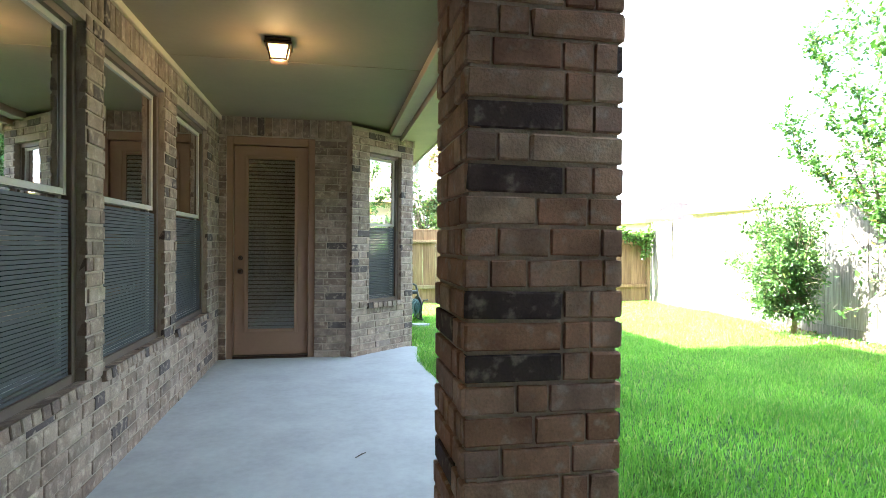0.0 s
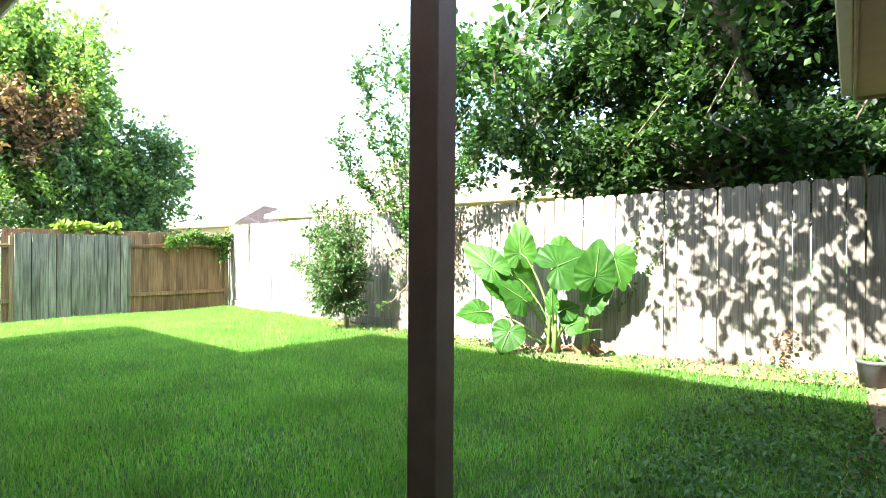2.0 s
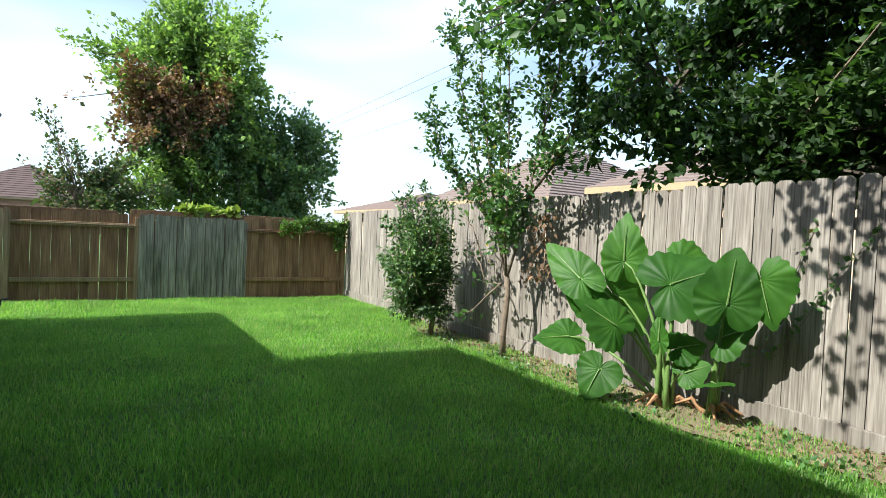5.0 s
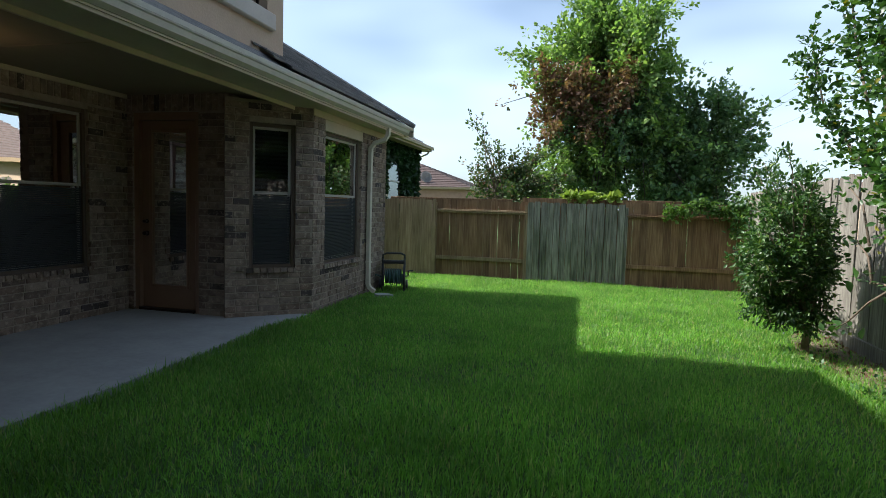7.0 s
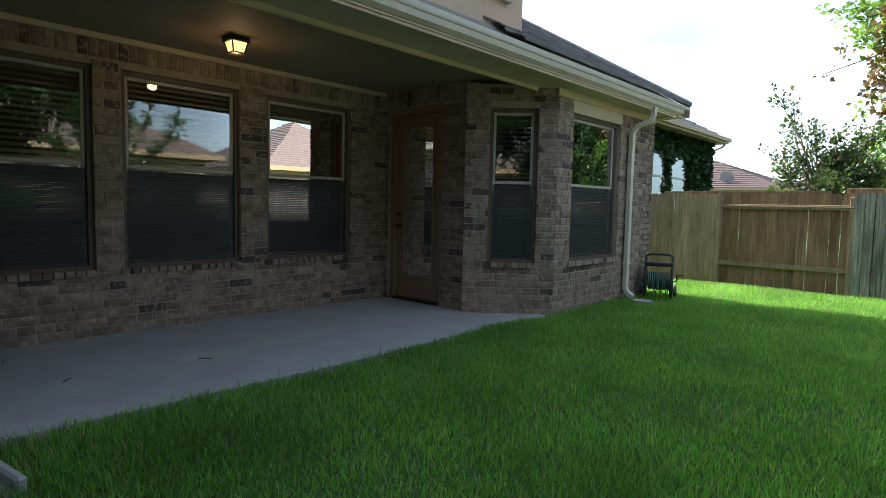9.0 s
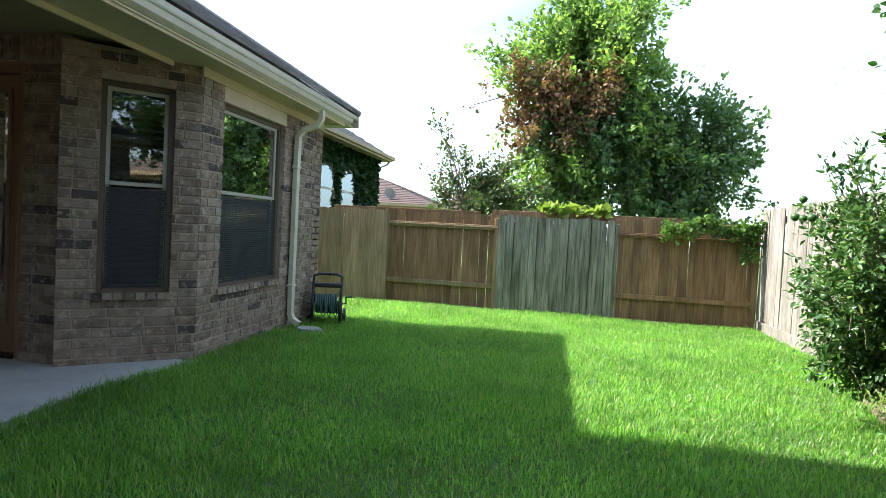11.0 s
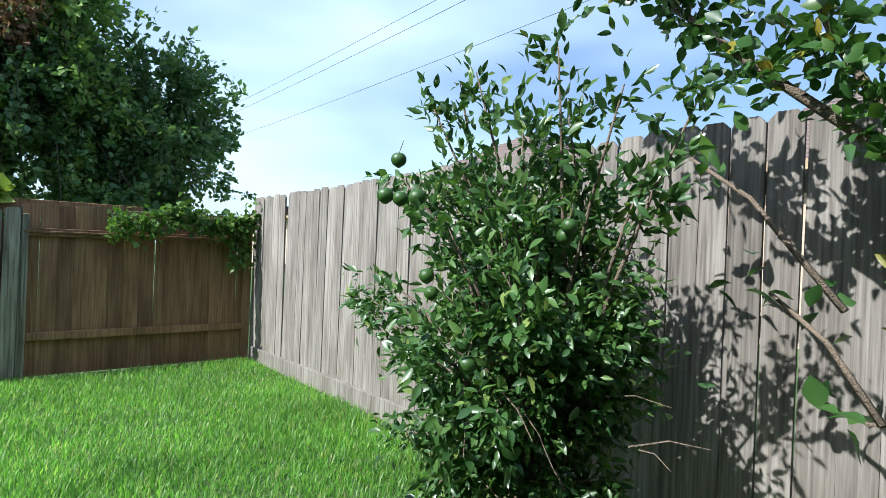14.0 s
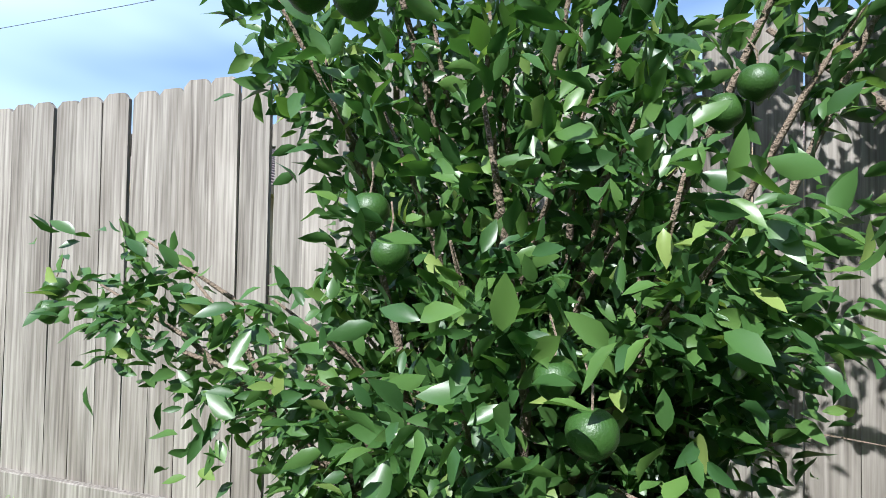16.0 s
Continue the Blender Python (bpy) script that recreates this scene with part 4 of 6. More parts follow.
def ceiling_lamp(x, y):
    e = thing("ceiling_lamp", (x, y, CEIL), "lit square bronze lantern on the patio ceiling", "lamp")
    bm = box((x - 0.085, y - 0.085, CEIL - 0.025), (x + 0.085, y + 0.085, CEIL), None, 0.006)
    add_box(bm, (x - 0.09, y - 0.09, CEIL - 0.045), (x + 0.09, y + 0.09, CEIL - 0.025), None, 0.006)
    part("canopy", bm, M_BRASS, e, "dark bronze mounting plate")
    a, b, z0, z1 = 0.072, 0.052, CEIL - 0.045, CEIL - 0.13
    for sx in (-1, 1):
        for sy in (-1, 1):
            part("corner_bar", tube([(x + sx * a, y + sy * a, z0), (x + sx * b, y + sy * b, z1)], 0.007, 5), M_BRASS, e)
    bm = bmesh.new()
    for z, r in ((z1, b),):
        add_box(bm, (x - r - 0.008, y - r - 0.008, z - 0.012), (x + r + 0.008, y + r + 0.008, z), None, 0.003)
    part("bottom_rim", bm, M_BRASS, e)
    for k in range(4):
        bm = bmesh.new()
        c, s = math.cos(k * math.pi / 2), math.sin(k * math.pi / 2)
        q = [(-a + 0.008, a - 0.004, z0), (a - 0.008, a - 0.004, z0), (b - 0.006, b - 0.004, z1), (-b + 0.006, b - 0.004, z1)]
        bm.faces.new([bm.verts.new((x + c * p - s * r, y + s * p + c * r, z)) for p, r, z in q])
        part("glass_side", bm, M_GLOW, e, "glowing frosted glass")
    lamp = new("lamp_bulb", bpy.data.lights.new("lamp_bulb", "POINT"))
    lamp.data.energy, lamp.data.color, lamp.data.shadow_soft_size = 0.7, (1.0, 0.62, 0.28), 0.05
    attach(lamp, e)
    lamp.location = (x, y, CEIL - 0.19)


ceiling_lamp(-0.24, 3.95)


# ---------------------------------------------------------------- fences
def picket(w, z0, z1, dog=0.03, t=0.018):
    bm = bmesh.new()
    ring = [(-w / 2, z0), (w / 2, z0), (w / 2, z1 - dog), (w / 2 - dog, z1), (-w / 2 + dog, z1), (-w / 2, z1 - dog)]
    a = [bm.verts.new((x, 0, z)) for x, z in ring]
    b = [bm.verts.new((x, t, z)) for x, z in ring]
    bm.faces.new(a)
    bm.faces.new(b[::-1])
    k = len(ring)
    for i in range(k):
        bm.faces.new((a[(i + 1) % k], a[i], b[i], b[(i + 1) % k]))
    me = bpy.data.meshes.new("picket")
    bm.to_mesh(me)
    bm.free()
    return me


def side_top(y):
    return 2.04 - 0.0154 * min(y, 6.5) - 0.0225 * max(0.0, y - 6.5)


FX, FY = 7.32, 11.90


def side_fence():
    e = thing("side_fence", (FX, 5.0, 0), "weathered grey dog-eared timber fence along the lawn", "fence")
    rng = random.Random(31)
    shapes = {}
    y = -6.0
    while y < FY - 0.02:
        w = rng.choice((0.132, 0.138, 0.14, 0.144))
        top = round(side_top(y) + rng.uniform(-0.012, 0.012), 2)
        key = (w, top)
        if key not in shapes:
            shapes[key] = picket(w, 0.14, top)
            shapes[key].materials.append(M_FENCE_S)
        ob = new("picket", shapes[key])
        attach(ob, e)
        ob.matrix_basis = Matrix.Translation((FX + rng.uniform(-0.004, 0.004), y + w / 2, 0)) @ pose(0, 0, 0, rng.uniform(-0.5, 0.5), rng.uniform(-0.4, 0.4), -90 + rng.uniform(-1.2, 1.2))
        y += w + rng.uniform(0.003, 0.007)
    y = -6.0
    while y < FY - 0.1:
        ln = min(2.4, FY - 0.02 - y)
        part("rot_board", box((FX - 0.028, y + 0.003, 0.0), (FX + 0.012, y + ln - 0.003, float(0.17 + rng.uniform(-0.01, 0.01) + ground_z(FX, y + ln / 2))), None, 0.004), M_FENCE_S, e, "grey kick board at the fence foot")
        for z in (0.42, 1.02, 1.62):
            part("back_rail", box((FX + 0.02, y, z), (FX + 0.06, y + ln, z + 0.09)), M_FENCE_S, e)
        part("fence_post", box((FX + 0.022, y - 0.045, -0.1), (FX + 0.112, y + 0.045, 1.85)), M_FENCE_S, e)
        y += 2.4


side_fence()


def end_fence():
    e = thing("end_fence", (3.8, FY, 0), "timber fence of brown and greenish grey panels", "fence")
    rng = random.Random(33)
    shapes = {}

    def boards(x0, x1, y, top, mt, wset, tag, gap=0.0012):
        x = x0
        while x < x1 - 0.02:
            w = min(rng.choice(wset), x1 - x)
            h = round(top + rng.uniform(-0.012, 0.012), 2)
            key = (round(w, 3), h, tag)
            if key not in shapes:
                shapes[key] = picket(w, 0.0, h, 0.02)
                shapes[key].materials.append(mt)
            ob = new("picket", shapes[key])
            attach(ob, e)
            g = gap + (rng.random() < 0.22 and tag == "p1") * 0.006
            ob.matrix_basis = Matrix.Translation((x + w / 2, y, 0)) @ pose(0, 0, 0, rng.uniform(-0.4, 0.4), rng.uniform(-0.3, 0.3), rng.uniform(-1, 1))
            x += w + g
    wide, narrow = (0.138, 0.142), (0.106, 0.112, 0.118)
    boards(-0.9, 1.45, FY, 1.56, M_FENCE_T, wide, "t")
    boards(1.45, 3.36, FY + 0.075, 1.56, M_FENCE_E, wide, "p1")
    boards(3.36, 5.15, FY + 0.075, 1.46, M_FENCE_E, wide, "b")
    boards(3.34, 5.19, FY - 0.005, 1.555, M_FENCE_G, narrow, "g", 0.008)
    boards(5.18, FX + 0.0, FY + 0.075, 1.60, M_FENCE_E, wide, "p3")
    for x0, x1, mt in ((1.46, 3.33, M_FENCE_T), (5.20, FX - 0.02, M_FENCE_E)):
        for z in (1.30, 0.335):
            part("rail", box((x0, FY + 0.03, z), (x1, FY + 0.073, z + 0.075), None, 0.004), mt, e, "timber fence rail")
        part("cap_rail", box((x0, FY + 0.015, 1.33), (x1, FY + 0.05, 1.35), None, 0.003), mt, e, "thin timber rail")
    for x, mt in ((1.42, M_FENCE_T), (3.31, M_FENCE_T), (5.19, M_FENCE_G), (FX - 0.06, M_FENCE_E)):
        part("fence_post", box((x - 0.04, FY + 0.02, -0.1), (x + 0.045, FY + 0.11, 1.5), None, 0.004), mt, e, "timber fence post")
    for x0, x1, z in ((3.2, 6.2, 1.64), (0.4, 3.0, 1.60)):
        part("back_board", box((x0, FY + 0.18, z - 0.14), (x1, FY + 0.2, z), None, 0.003), M_FENCE_E, e, "dark top board of the fence behind")


end_fence()


# ---------------------------------------------------------------- grass
def lawn():
    rng = np.random.default_rng(5)
    n = 420000
    x, y = rng.uniform(0.75, 7.28, n), rng.uniform(-0.42, 11.88, n)
    edge = np.interp(y, [-1, 2.2, 4.0, 5.2, 6.1, 6.85, 7.1, 9.75, 9.8, 12], [1.02, 1.08, 1.12, 1.10, 1.06, 1.18, 1.13, 1.13, 0.7, 0.7])
    bedx = np.interp(y, [-1, 0.3, 0.6, 1.8, 2.9, 4.3, 5.6, 6.9, 7.9, 8.6, 12], [6.9, 6.9, 6.88, 6.8, 6.55, 6.7, 6.85, 6.6, 6.85, 7.15, 7.25])
    keep = (x > edge - 0.02) & ((x < bedx) | (rng.random(n) < np.clip(0.62 - 0.75 * (x - bedx), 0.08, 0.6)))
    mul = (y < np.interp(x, [2.6, 3.4, 4.6, 5.6, 6.7], [-0.5, -0.1, 0.0, 0.12, 0.3]))
    keep &= ~mul | (rng.random(n) < 0.06)
    fld = (np.sin(x * 2.1 + np.sin(y * 1.7) * 1.4) * np.cos(y * 1.9 + np.sin(x * 1.1)) + 1) / 2
    thin = (y < 1.6) & (x > 3.0)
    keep &= ~thin | (rng.random(n) < 0.62)
    keep &= rng.random(n) < (0.62 + 0.38 * fld)
    x, y, fld = x[keep], y[keep], fld[keep]
    n = len(x)
    z = ground_z(x, y) - 0.004
    h = rng.uniform(0.035, 0.085, n) * (0.75 + 0.4 * fld)
    long = rng.random(n) < 0.012
    h = np.where(long, h * 1.7, h)
    a = rng.uniform(0, 2 * math.pi, n)
    ln = rng.uniform(0.15, 0.95, n) * h
    w = rng.uniform(0.0022, 0.0042, n)
    dx, dy = np.cos(a), np.sin(a)
    sx, sy = -dy * w, dx * w
    p = np.stack([x, y, z], 1)
    b0 = p + np.stack([sx, sy, 0 * x], 1)
    b1 = p - np.stack([sx, sy, 0 * x], 1)
    mid = p + np.stack([dx * ln * 0.35, dy * ln * 0.35, h * 0.62], 1)
    m0 = mid + np.stack([sx, sy, 0 * x], 1) * 0.85
    m1 = mid - np.stack([sx, sy, 0 * x], 1) * 0.85
    tp = p + np.stack([dx * ln, dy * ln, h * 0.95], 1)
    v = np.stack([b0, b1, m1, m0, tp], 1).reshape(-1, 3)
    o = (np.arange(n) * 5)[:, None, None]
    f = (np.array([[0, 1, 2], [0, 2, 3], [3, 2, 4]])[None] + o).reshape(-1, 3)
    ob = mesh_np("lawn_grass", v, f, M_GRASS)
    tagged(ob, "lush green lawn of broad-bladed grass", "grass", "", "stuff")


lawn()


def ground_cover():
    rng = np.random.default_rng(15)
    n = 11000
    x, y = rng.uniform(2.6, 6.6, n), rng.uniform(-0.35, 1.5, n)
    d = ((x - 4.7) / 2.1) ** 2 + ((y - 0.55) / 0.95) ** 2
    keep = (d < 1.0) & (rng.random(n) < (1.1 - d) * (0.35 + 0.65 * (np.sin(x * 5.1 + y * 3) * np.sin(y * 6.3 - x * 2) > -0.25))) & (y > np.interp(x, [2.6, 3.4, 4.6, 5.6, 6.7], [-0.45, -0.12, 0.0, 0.1, 0.25]))
    p = np.stack([x, y, rng.uniform(0.02, 0.085, n)], 1)[keep]
    ob = leaf_mesh("ground_cover", p, np.zeros_like(p) + np.array([0, 0, 0.15]), 0.032, M_COVER, None, 0.45, rng, 1.5, 0.8)
    tagged(ob, "low dark green leafy ground cover creeping over lawn", "ground cover", "", "stuff")
    n = 900
    y = rng.uniform(-0.5, 8.6, n)
    x = np.interp(y, [-1, 1.8, 2.9, 4.3, 5.6, 6.9, 8.6], [6.85, 6.75, 6.55, 6.65, 6.8, 6.6, 7.1]) + rng.uniform(0, 0.7, n)
    x = np.minimum(x, 7.27)
    x2, y2 = rng.uniform(4.0, 6.6, 300), rng.uniform(-0.35, 0.25, 300)
    p = np.stack([np.concatenate([x, x2]), np.concatenate([y, y2]), rng.uniform(0.02, 0.04, n + 300)], 1)
    p[:, 2] += ground_z(p[:, 0], p[:, 1])
    ob = leaf_mesh("leaf_litter", p, np.zeros_like(p), 0.05, M_DEAD, None, 0.3, rng, 1.0, 1.0)
    tagged(ob, "dry brown fallen leaves on the soil", "leaf litter", "", "stuff")
    # weeds and sprouts along the bed
    n = 1400
    y = rng.uniform(0.0, 7.0, n)
    x = np.interp(y, [-1, 1.8, 2.9, 4.3, 5.6, 6.9], [6.85, 6.75, 6.5, 6.65, 6.8, 6.6]) + rng.uniform(-0.15, 0.5, n)
    cl = np.sin(y * 7.0) * np.sin(y * 3.1 + x * 5) > 0.1
    p = np.stack([np.minimum(x, 7.26), y, rng.uniform(0.02, 0.09, n)], 1)[cl]
    p[:, 2] += ground_z(p[:, 0], p[:, 1])
    ob = leaf_mesh("bed_weeds", p, np.zeros_like(p) + np.array([0, 0, 0.5]), 0.05, M_COVER, None, 0.32, rng, 0.6, 0.7)
    tagged(ob, "small green weeds in the fence bed", "weeds", "", "stuff")


ground_cover()


# ---------------------------------------------------------------- elephant ear plant
EAR_EDGE = ((0, 15, 35, 60, 90, 120, 145, 165, 180), (0.76, 0.60, 0.49, 0.44, 0.42, 0.40, 0.385, 0.30, 0.07))


def ear_leaf(L, W, cup=0.12, droop=0.25, twist=0.0):
    """A heart-shaped leaf about its stalk: tip along y, two rounded lobes behind, ridged between the veins."""
    bm = bmesh.new()
    rings, n = 9, 72
    mid = bm.verts.new((0, 0, -0.02 * L))
    grid = []
    for i in range(1, rings + 1):
        s = i / rings
        row = []
        for j in range(n):
            a = -180 + 360 * (j + 0.5) / n
            r = L * float(np.interp(abs(a), *EAR_EDGE)) * s
            r *= 1 + 0.03 * s * math.sin(a * 0.31 + L * 40) + 0.018 * s * math.cos(math.radians(a) * 18)
            x, y = r * math.sin(math.radians(a)) * W / (0.42 * L), r * math.cos(math.radians(a))
            ridge = 0.011 * L * s * (1 - 0.45 * s) * math.cos(math.radians(a) * 18 + 1.1 * math.sin(math.radians(a) * 2))
            z = ridge - cup * 1.6 * x * x / W + 0.05 * L * s * abs(math.sin(math.radians(a))) - droop * max(y, 0) ** 2 / L * 0.9 - 0.45 * max(-y, 0) ** 2 / L
            z += 0.03 * L * s * s * math.sin(math.radians(a) * 4 + L * 30) + 0.012 * L * s ** 3 * math.sin(math.radians(a) * 13 + L * 9) + twist * x * y / L
            row.append(bm.verts.new((x, y, z)))
        grid.append(row)
    for j in range(n - 1):
        bm.faces.new((mid, grid[0][j + 1], grid[0][j]))
        for p, q in zip(grid, grid[1:]):
            bm.faces.new((p[j], p[j + 1], q[j + 1], q[j]))
    return bm


def axes(at, fwd, up):
    f = Vector(fwd).normalized()
    u = Vector(up)
    u = (u - f * u.dot(f)).normalized()
    r = f.cross(u)
    return Matrix(((r.x, f.x, u.x, at[0]), (r.y, f.y, u.y, at[1]), (r.z, f.z, u.z, at[2]), (0, 0, 0, 1)))


def elephant_ear(base, leaves, label):
    e = thing("elephant_ear_plant", base, label, "plant")
    rng = random.Random(len(leaves))
    for at, fwd, up, L, W in leaves:
        bm = ear_leaf(L, W, rng.uniform(0.05, 0.16), rng.uniform(0.05, 0.3), rng.uniform(-0.3, 0.3))
        bm.transform(axes(at, fwd, up))
        lf = part("leaf", bm, M_EAR, e, "broad ribbed heart-shaped green leaf", True)
        b, a = Vector(base) + Vector((rng.uniform(-0.07, 0.07), rng.uniform(-0.08, 0.08), 0)), Vector(at)
        hz = Vector((a.x - b.x, a.y - b.y, 0))
        pts = []
        for k in range(9):
            s = k / 8
            p = b + hz * (s ** 1.5) + Vector((0, 0, (a.z - b.z + 0.06 * hz.length) * (1 - (1 - s) ** 1.25)))
            pts.append(p)
        pts[-1] = a
        part("petiole", tube(pts, [0.024 - 0.017 * (k / 8) for k in range(9)], 8), M_STEM, e, "thick pale green leaf stalk", True)
        rib = [axes(at, fwd, up) @ Vector((0, L * s, 0.012 - 0.03 * s)) for s in (0.0, 0.2, 0.4, 0.58)]
        part("midrib", tube(rib, [0.008, 0.006, 0.004, 0.002], 5), M_STEM, lf)
    for k in range(5):
        a = rng.uniform(0, 6.28)
        d = Vector((math.cos(a), math.sin(a), 0))
        bm = tube([Vector(base) + d * 0.03, Vector(base) + d * 0.13 + Vector((0, 0, 0.1)), Vector(base) + d * 0.26 + Vector((0, 0, 0.03))], [0.03, 0.022, 0.008], 5)
        part("dry_sheath", bm, M_HUSK, e, "brown withered leaf sheath")
    return e


elephant_ear((7.02, 3.48, 0.03), [
    ((6.85, 3.86, 1.28), (0.05, 0.05, 1), (-0.8, -0.55, 0.1), 0.62, 0.21),
    ((6.50, 4.05, 1.10), (-0.08, 0.55, 0.42), (-0.75, -0.1, 0.6), 0.74, 0.20),
    ((6.80, 3.92, 0.97), (0.45, -0.35, -0.6), (-0.6, -0.5, 0.62), 0.64, 0.33),
    ((6.68, 3.22, 1.13), (0.55, -0.35, 0.25), (-0.55, -0.6, 0.55), 0.66, 0.33),
    ((6.96, 3.36, 1.30), (0.2, -0.4, -0.3), (-0.6, -0.4, 0.7), 0.52, 0.27),
    ((6.50, 3.62, 0.74), (-0.45, 0.35, 0.38), (-0.5, -0.5, 0.7), 0.52, 0.26),
    ((6.70, 4.36, 0.50), (-0.6, 0.35, -0.05), (-0.4, -0.5, 0.75), 0.47, 0.23),
    ((6.60, 3.85, 0.30), (-0.3, 0.1, -0.55), (-0.55, -0.45, 0.65), 0.42, 0.22),
    ((6.70, 4.05, 0.86), (-0.6, 0.3, 0.35), (-0.5, -0.5, 0.65), 0.46, 0.24),
    ((6.66, 3.28, 0.66), (0.0, 0.05, 1), (-0.9, 0.1, 0.0), 0.38, 0.10),
    ((6.82, 3.22, 0.60), (0.4, -0.2, 0.1), (-0.5, -0.5, 0.65), 0.34, 0.17),
    ((6.80, 3.12, 0.42), (0.3, -0.3, 0.2), (-0.5, -0.5, 0.65), 0.28, 0.15),
], "tall elephant ear plant with huge ribbed leaves by the fence")
elephant_ear((7.12, 3.12, 0.05), [
    ((6.80, 2.80, 1.02), (0.05, -0.1, 1), (-0.8, -0.5, 0.2), 0.60, 0.25),
    ((6.92, 2.62, 1.22), (0.0, -0.25, -0.9), (-0.85, -0.05, 0.45), 0.50, 0.24),
    ((6.98, 2.95, 0.72), (0.1, -0.5, 0.3), (-0.7, -0.4, 0.6), 0.40, 0.20),
    ((6.85, 2.92, 0.38), (-0.3, -0.3, 0.1), (-0.5, -0.3, 0.8), 0.28, 0.16),
], "second elephant ear plant with drooping ribbed leaves by the fence")


# ---------------------------------------------------------------- trees
def limbs_of(rng, base, trunk_top, crown_c, crown_r, count, r0, lower=0.35, reach=(0.6, 0.98)):
    """Limbs from a trunk's upper part to points spread through an ellipsoid."""
    out = []
    b, t, c = Vector(base), Vector(trunk_top), Vector(crown_c)
    for k in range(count):
        d = Vector((rng.normal(), rng.normal(), rng.normal() * 0.9 + 0.25)).normalized()
        tip = c + Vector((d.x * crown_r[0], d.y * crown_r[1], d.z * crown_r[2])) * rng.uniform(*reach)
        s = b.lerp(t, rng.uniform(lower, 1.0))
        mid = s.lerp(tip, 0.45) + Vector((rng.normal() * 0.1, rng.normal() * 0.1, abs(rng.normal()) * 0.16)) * (tip - s).length * 0.6
        out.append([s, s.lerp(mid, 0.5) + Vector((0, 0, 0.03)), mid, mid.lerp(tip, 0.55), tip])
    return out


def crown_points(rng, limbs, twigs, twig_len, per, spread):
    pts, dirs = [], []
    for lim in limbs:
        for k in range(twigs):
            s = rng.uniform(0.35, 1.0) * (len(lim) - 1)
            i = min(int(s), len(lim) - 2)
            p = lim[i].lerp(lim[i + 1], s - i)
            d = Vector((rng.normal(), rng.normal(), rng.normal() + 0.25)).normalized()
            q = p + d * twig_len * rng.uniform(0.4, 1.2)
            m = int(per * rng.uniform(0.6, 1.4))
            u = rng.random(m) ** 0.7
            pts.append(np.array(p)[None] * (1 - u[:, None]) + np.array(q)[None] * u[:, None] + rng.normal(0, spread, (m, 3)))
            dirs.append(np.repeat(np.array(d)[None], m, 0))
    return np.concatenate(pts), np.concatenate(dirs)


def spray_points(rng, limbs, sprays, length, per, spread):
    """Sprays of leaves that point outwards and up from the outer part of each limb, in uneven clumps."""
    pts, dirs = [], []
    for lim in limbs:
        full = rng.uniform(0.55, 1.35)
        for k in range(max(2, int(sprays * full))):
            s = rng.uniform(0.3, 1.0) ** 0.7 * (len(lim) - 1)
            i = min(int(s), len(lim) - 2)
            p = lim[i].lerp(lim[i + 1], s - i)
            out = (lim[-1] - lim[0]).normalized()
            d = (out * 0.8 + Vector((rng.normal(), rng.normal(), rng.normal() + 0.35)) * 0.7).normalized()
            q = p + d * length * rng.uniform(0.3, 1.25)
            m = int(per * rng.uniform(0.5, 1.5))
            u = rng.random(m) ** 0.8
            w = spread * (1.25 - 0.9 * u)
            pts.append(np.array(p)[None] * (1 - u[:, None]) + np.array(q)[None] * u[:, None] + rng.normal(0, 1, (m, 3)) * w[:, None])
            dirs.append(np.repeat(np.array(d)[None], m, 0) + rng.normal(0, 0.35, (m, 3)))
    return np.concatenate(pts), np.concatenate(dirs)


def leafy_tree(name, base, trunk, crowns, bark, label, category="tree", seed=1):
    """trunk: points with radii; crowns: (part, centre, radii, limbs, twigs, twig length, leaves per twig, spread, leaf size, material, label)."""
    rng = np.random.default_rng(seed)
    e = thing(name, base, label, category)
    part("trunk", tube([p for p, r in trunk], [r for p, r in trunk], 10), bark, e, "", True)
    tops = [Vector(p) for p, r in trunk]
    for cname, c, cr, nl, tw, tl, per, sp, size, mt, lab in crowns:
        limbs = limbs_of(rng, tops[len(tops) // 2], tops[-1], c, cr, nl, 0.05, 0.35, (0.4, 1.12))
        r0 = max(trunk[-1][1], 0.03)
        for lim in limbs:
            part("limb", tube(lim, [r0 * 0.75, r0 * 0.6, r0 * 0.42, r0 * 0.25, r0 * 0.1], 5), bark, e, "", True)
        p, d = spray_points(rng, limbs, tw, tl, per, sp)
        leaf_mesh(cname, p, d, size, mt, e, 0.34, rng)["label"] = lab
    return e


leafy_tree("tree", (5.1, 17.0, 0), [((5.1, 17.0, -0.2), 0.24), ((5.05, 17.0, 1.2), 0.2), ((5.2, 17.05, 2.6), 0.16), ((5.1, 17.0, 4.2), 0.1), ((5.15, 17.0, 5.6), 0.06)], [
    ("crown", (4.85, 17.0, 5.1), (2.5, 1.9, 2.75), 76, 16, 0.75, 26, 0.12, 0.135, M_OAK, "fresh green upper foliage"),
    ("rust_foliage", (4.0, 15.7, 3.9), (2.0, 0.7, 0.95), 30, 14, 0.5, 20, 0.10, 0.125, M_RUST, "rust-brown dry foliage"),
    ("lower_crown", (5.5, 16.7, 2.5), (2.7, 1.5, 1.7), 60, 15, 0.65, 22, 0.10, 0.125, M_DARKL, "dark green lower foliage"),
    ("low_foliage", (4.3, 15.9, 1.85), (2.0, 0.8, 0.8), 44, 13, 0.5, 22, 0.10, 0.115, M_OAK, "bright green low foliage over the fence"),
], M_BARK_D, "large tree with green and rust-brown foliage behind the fence", "tree", 41)
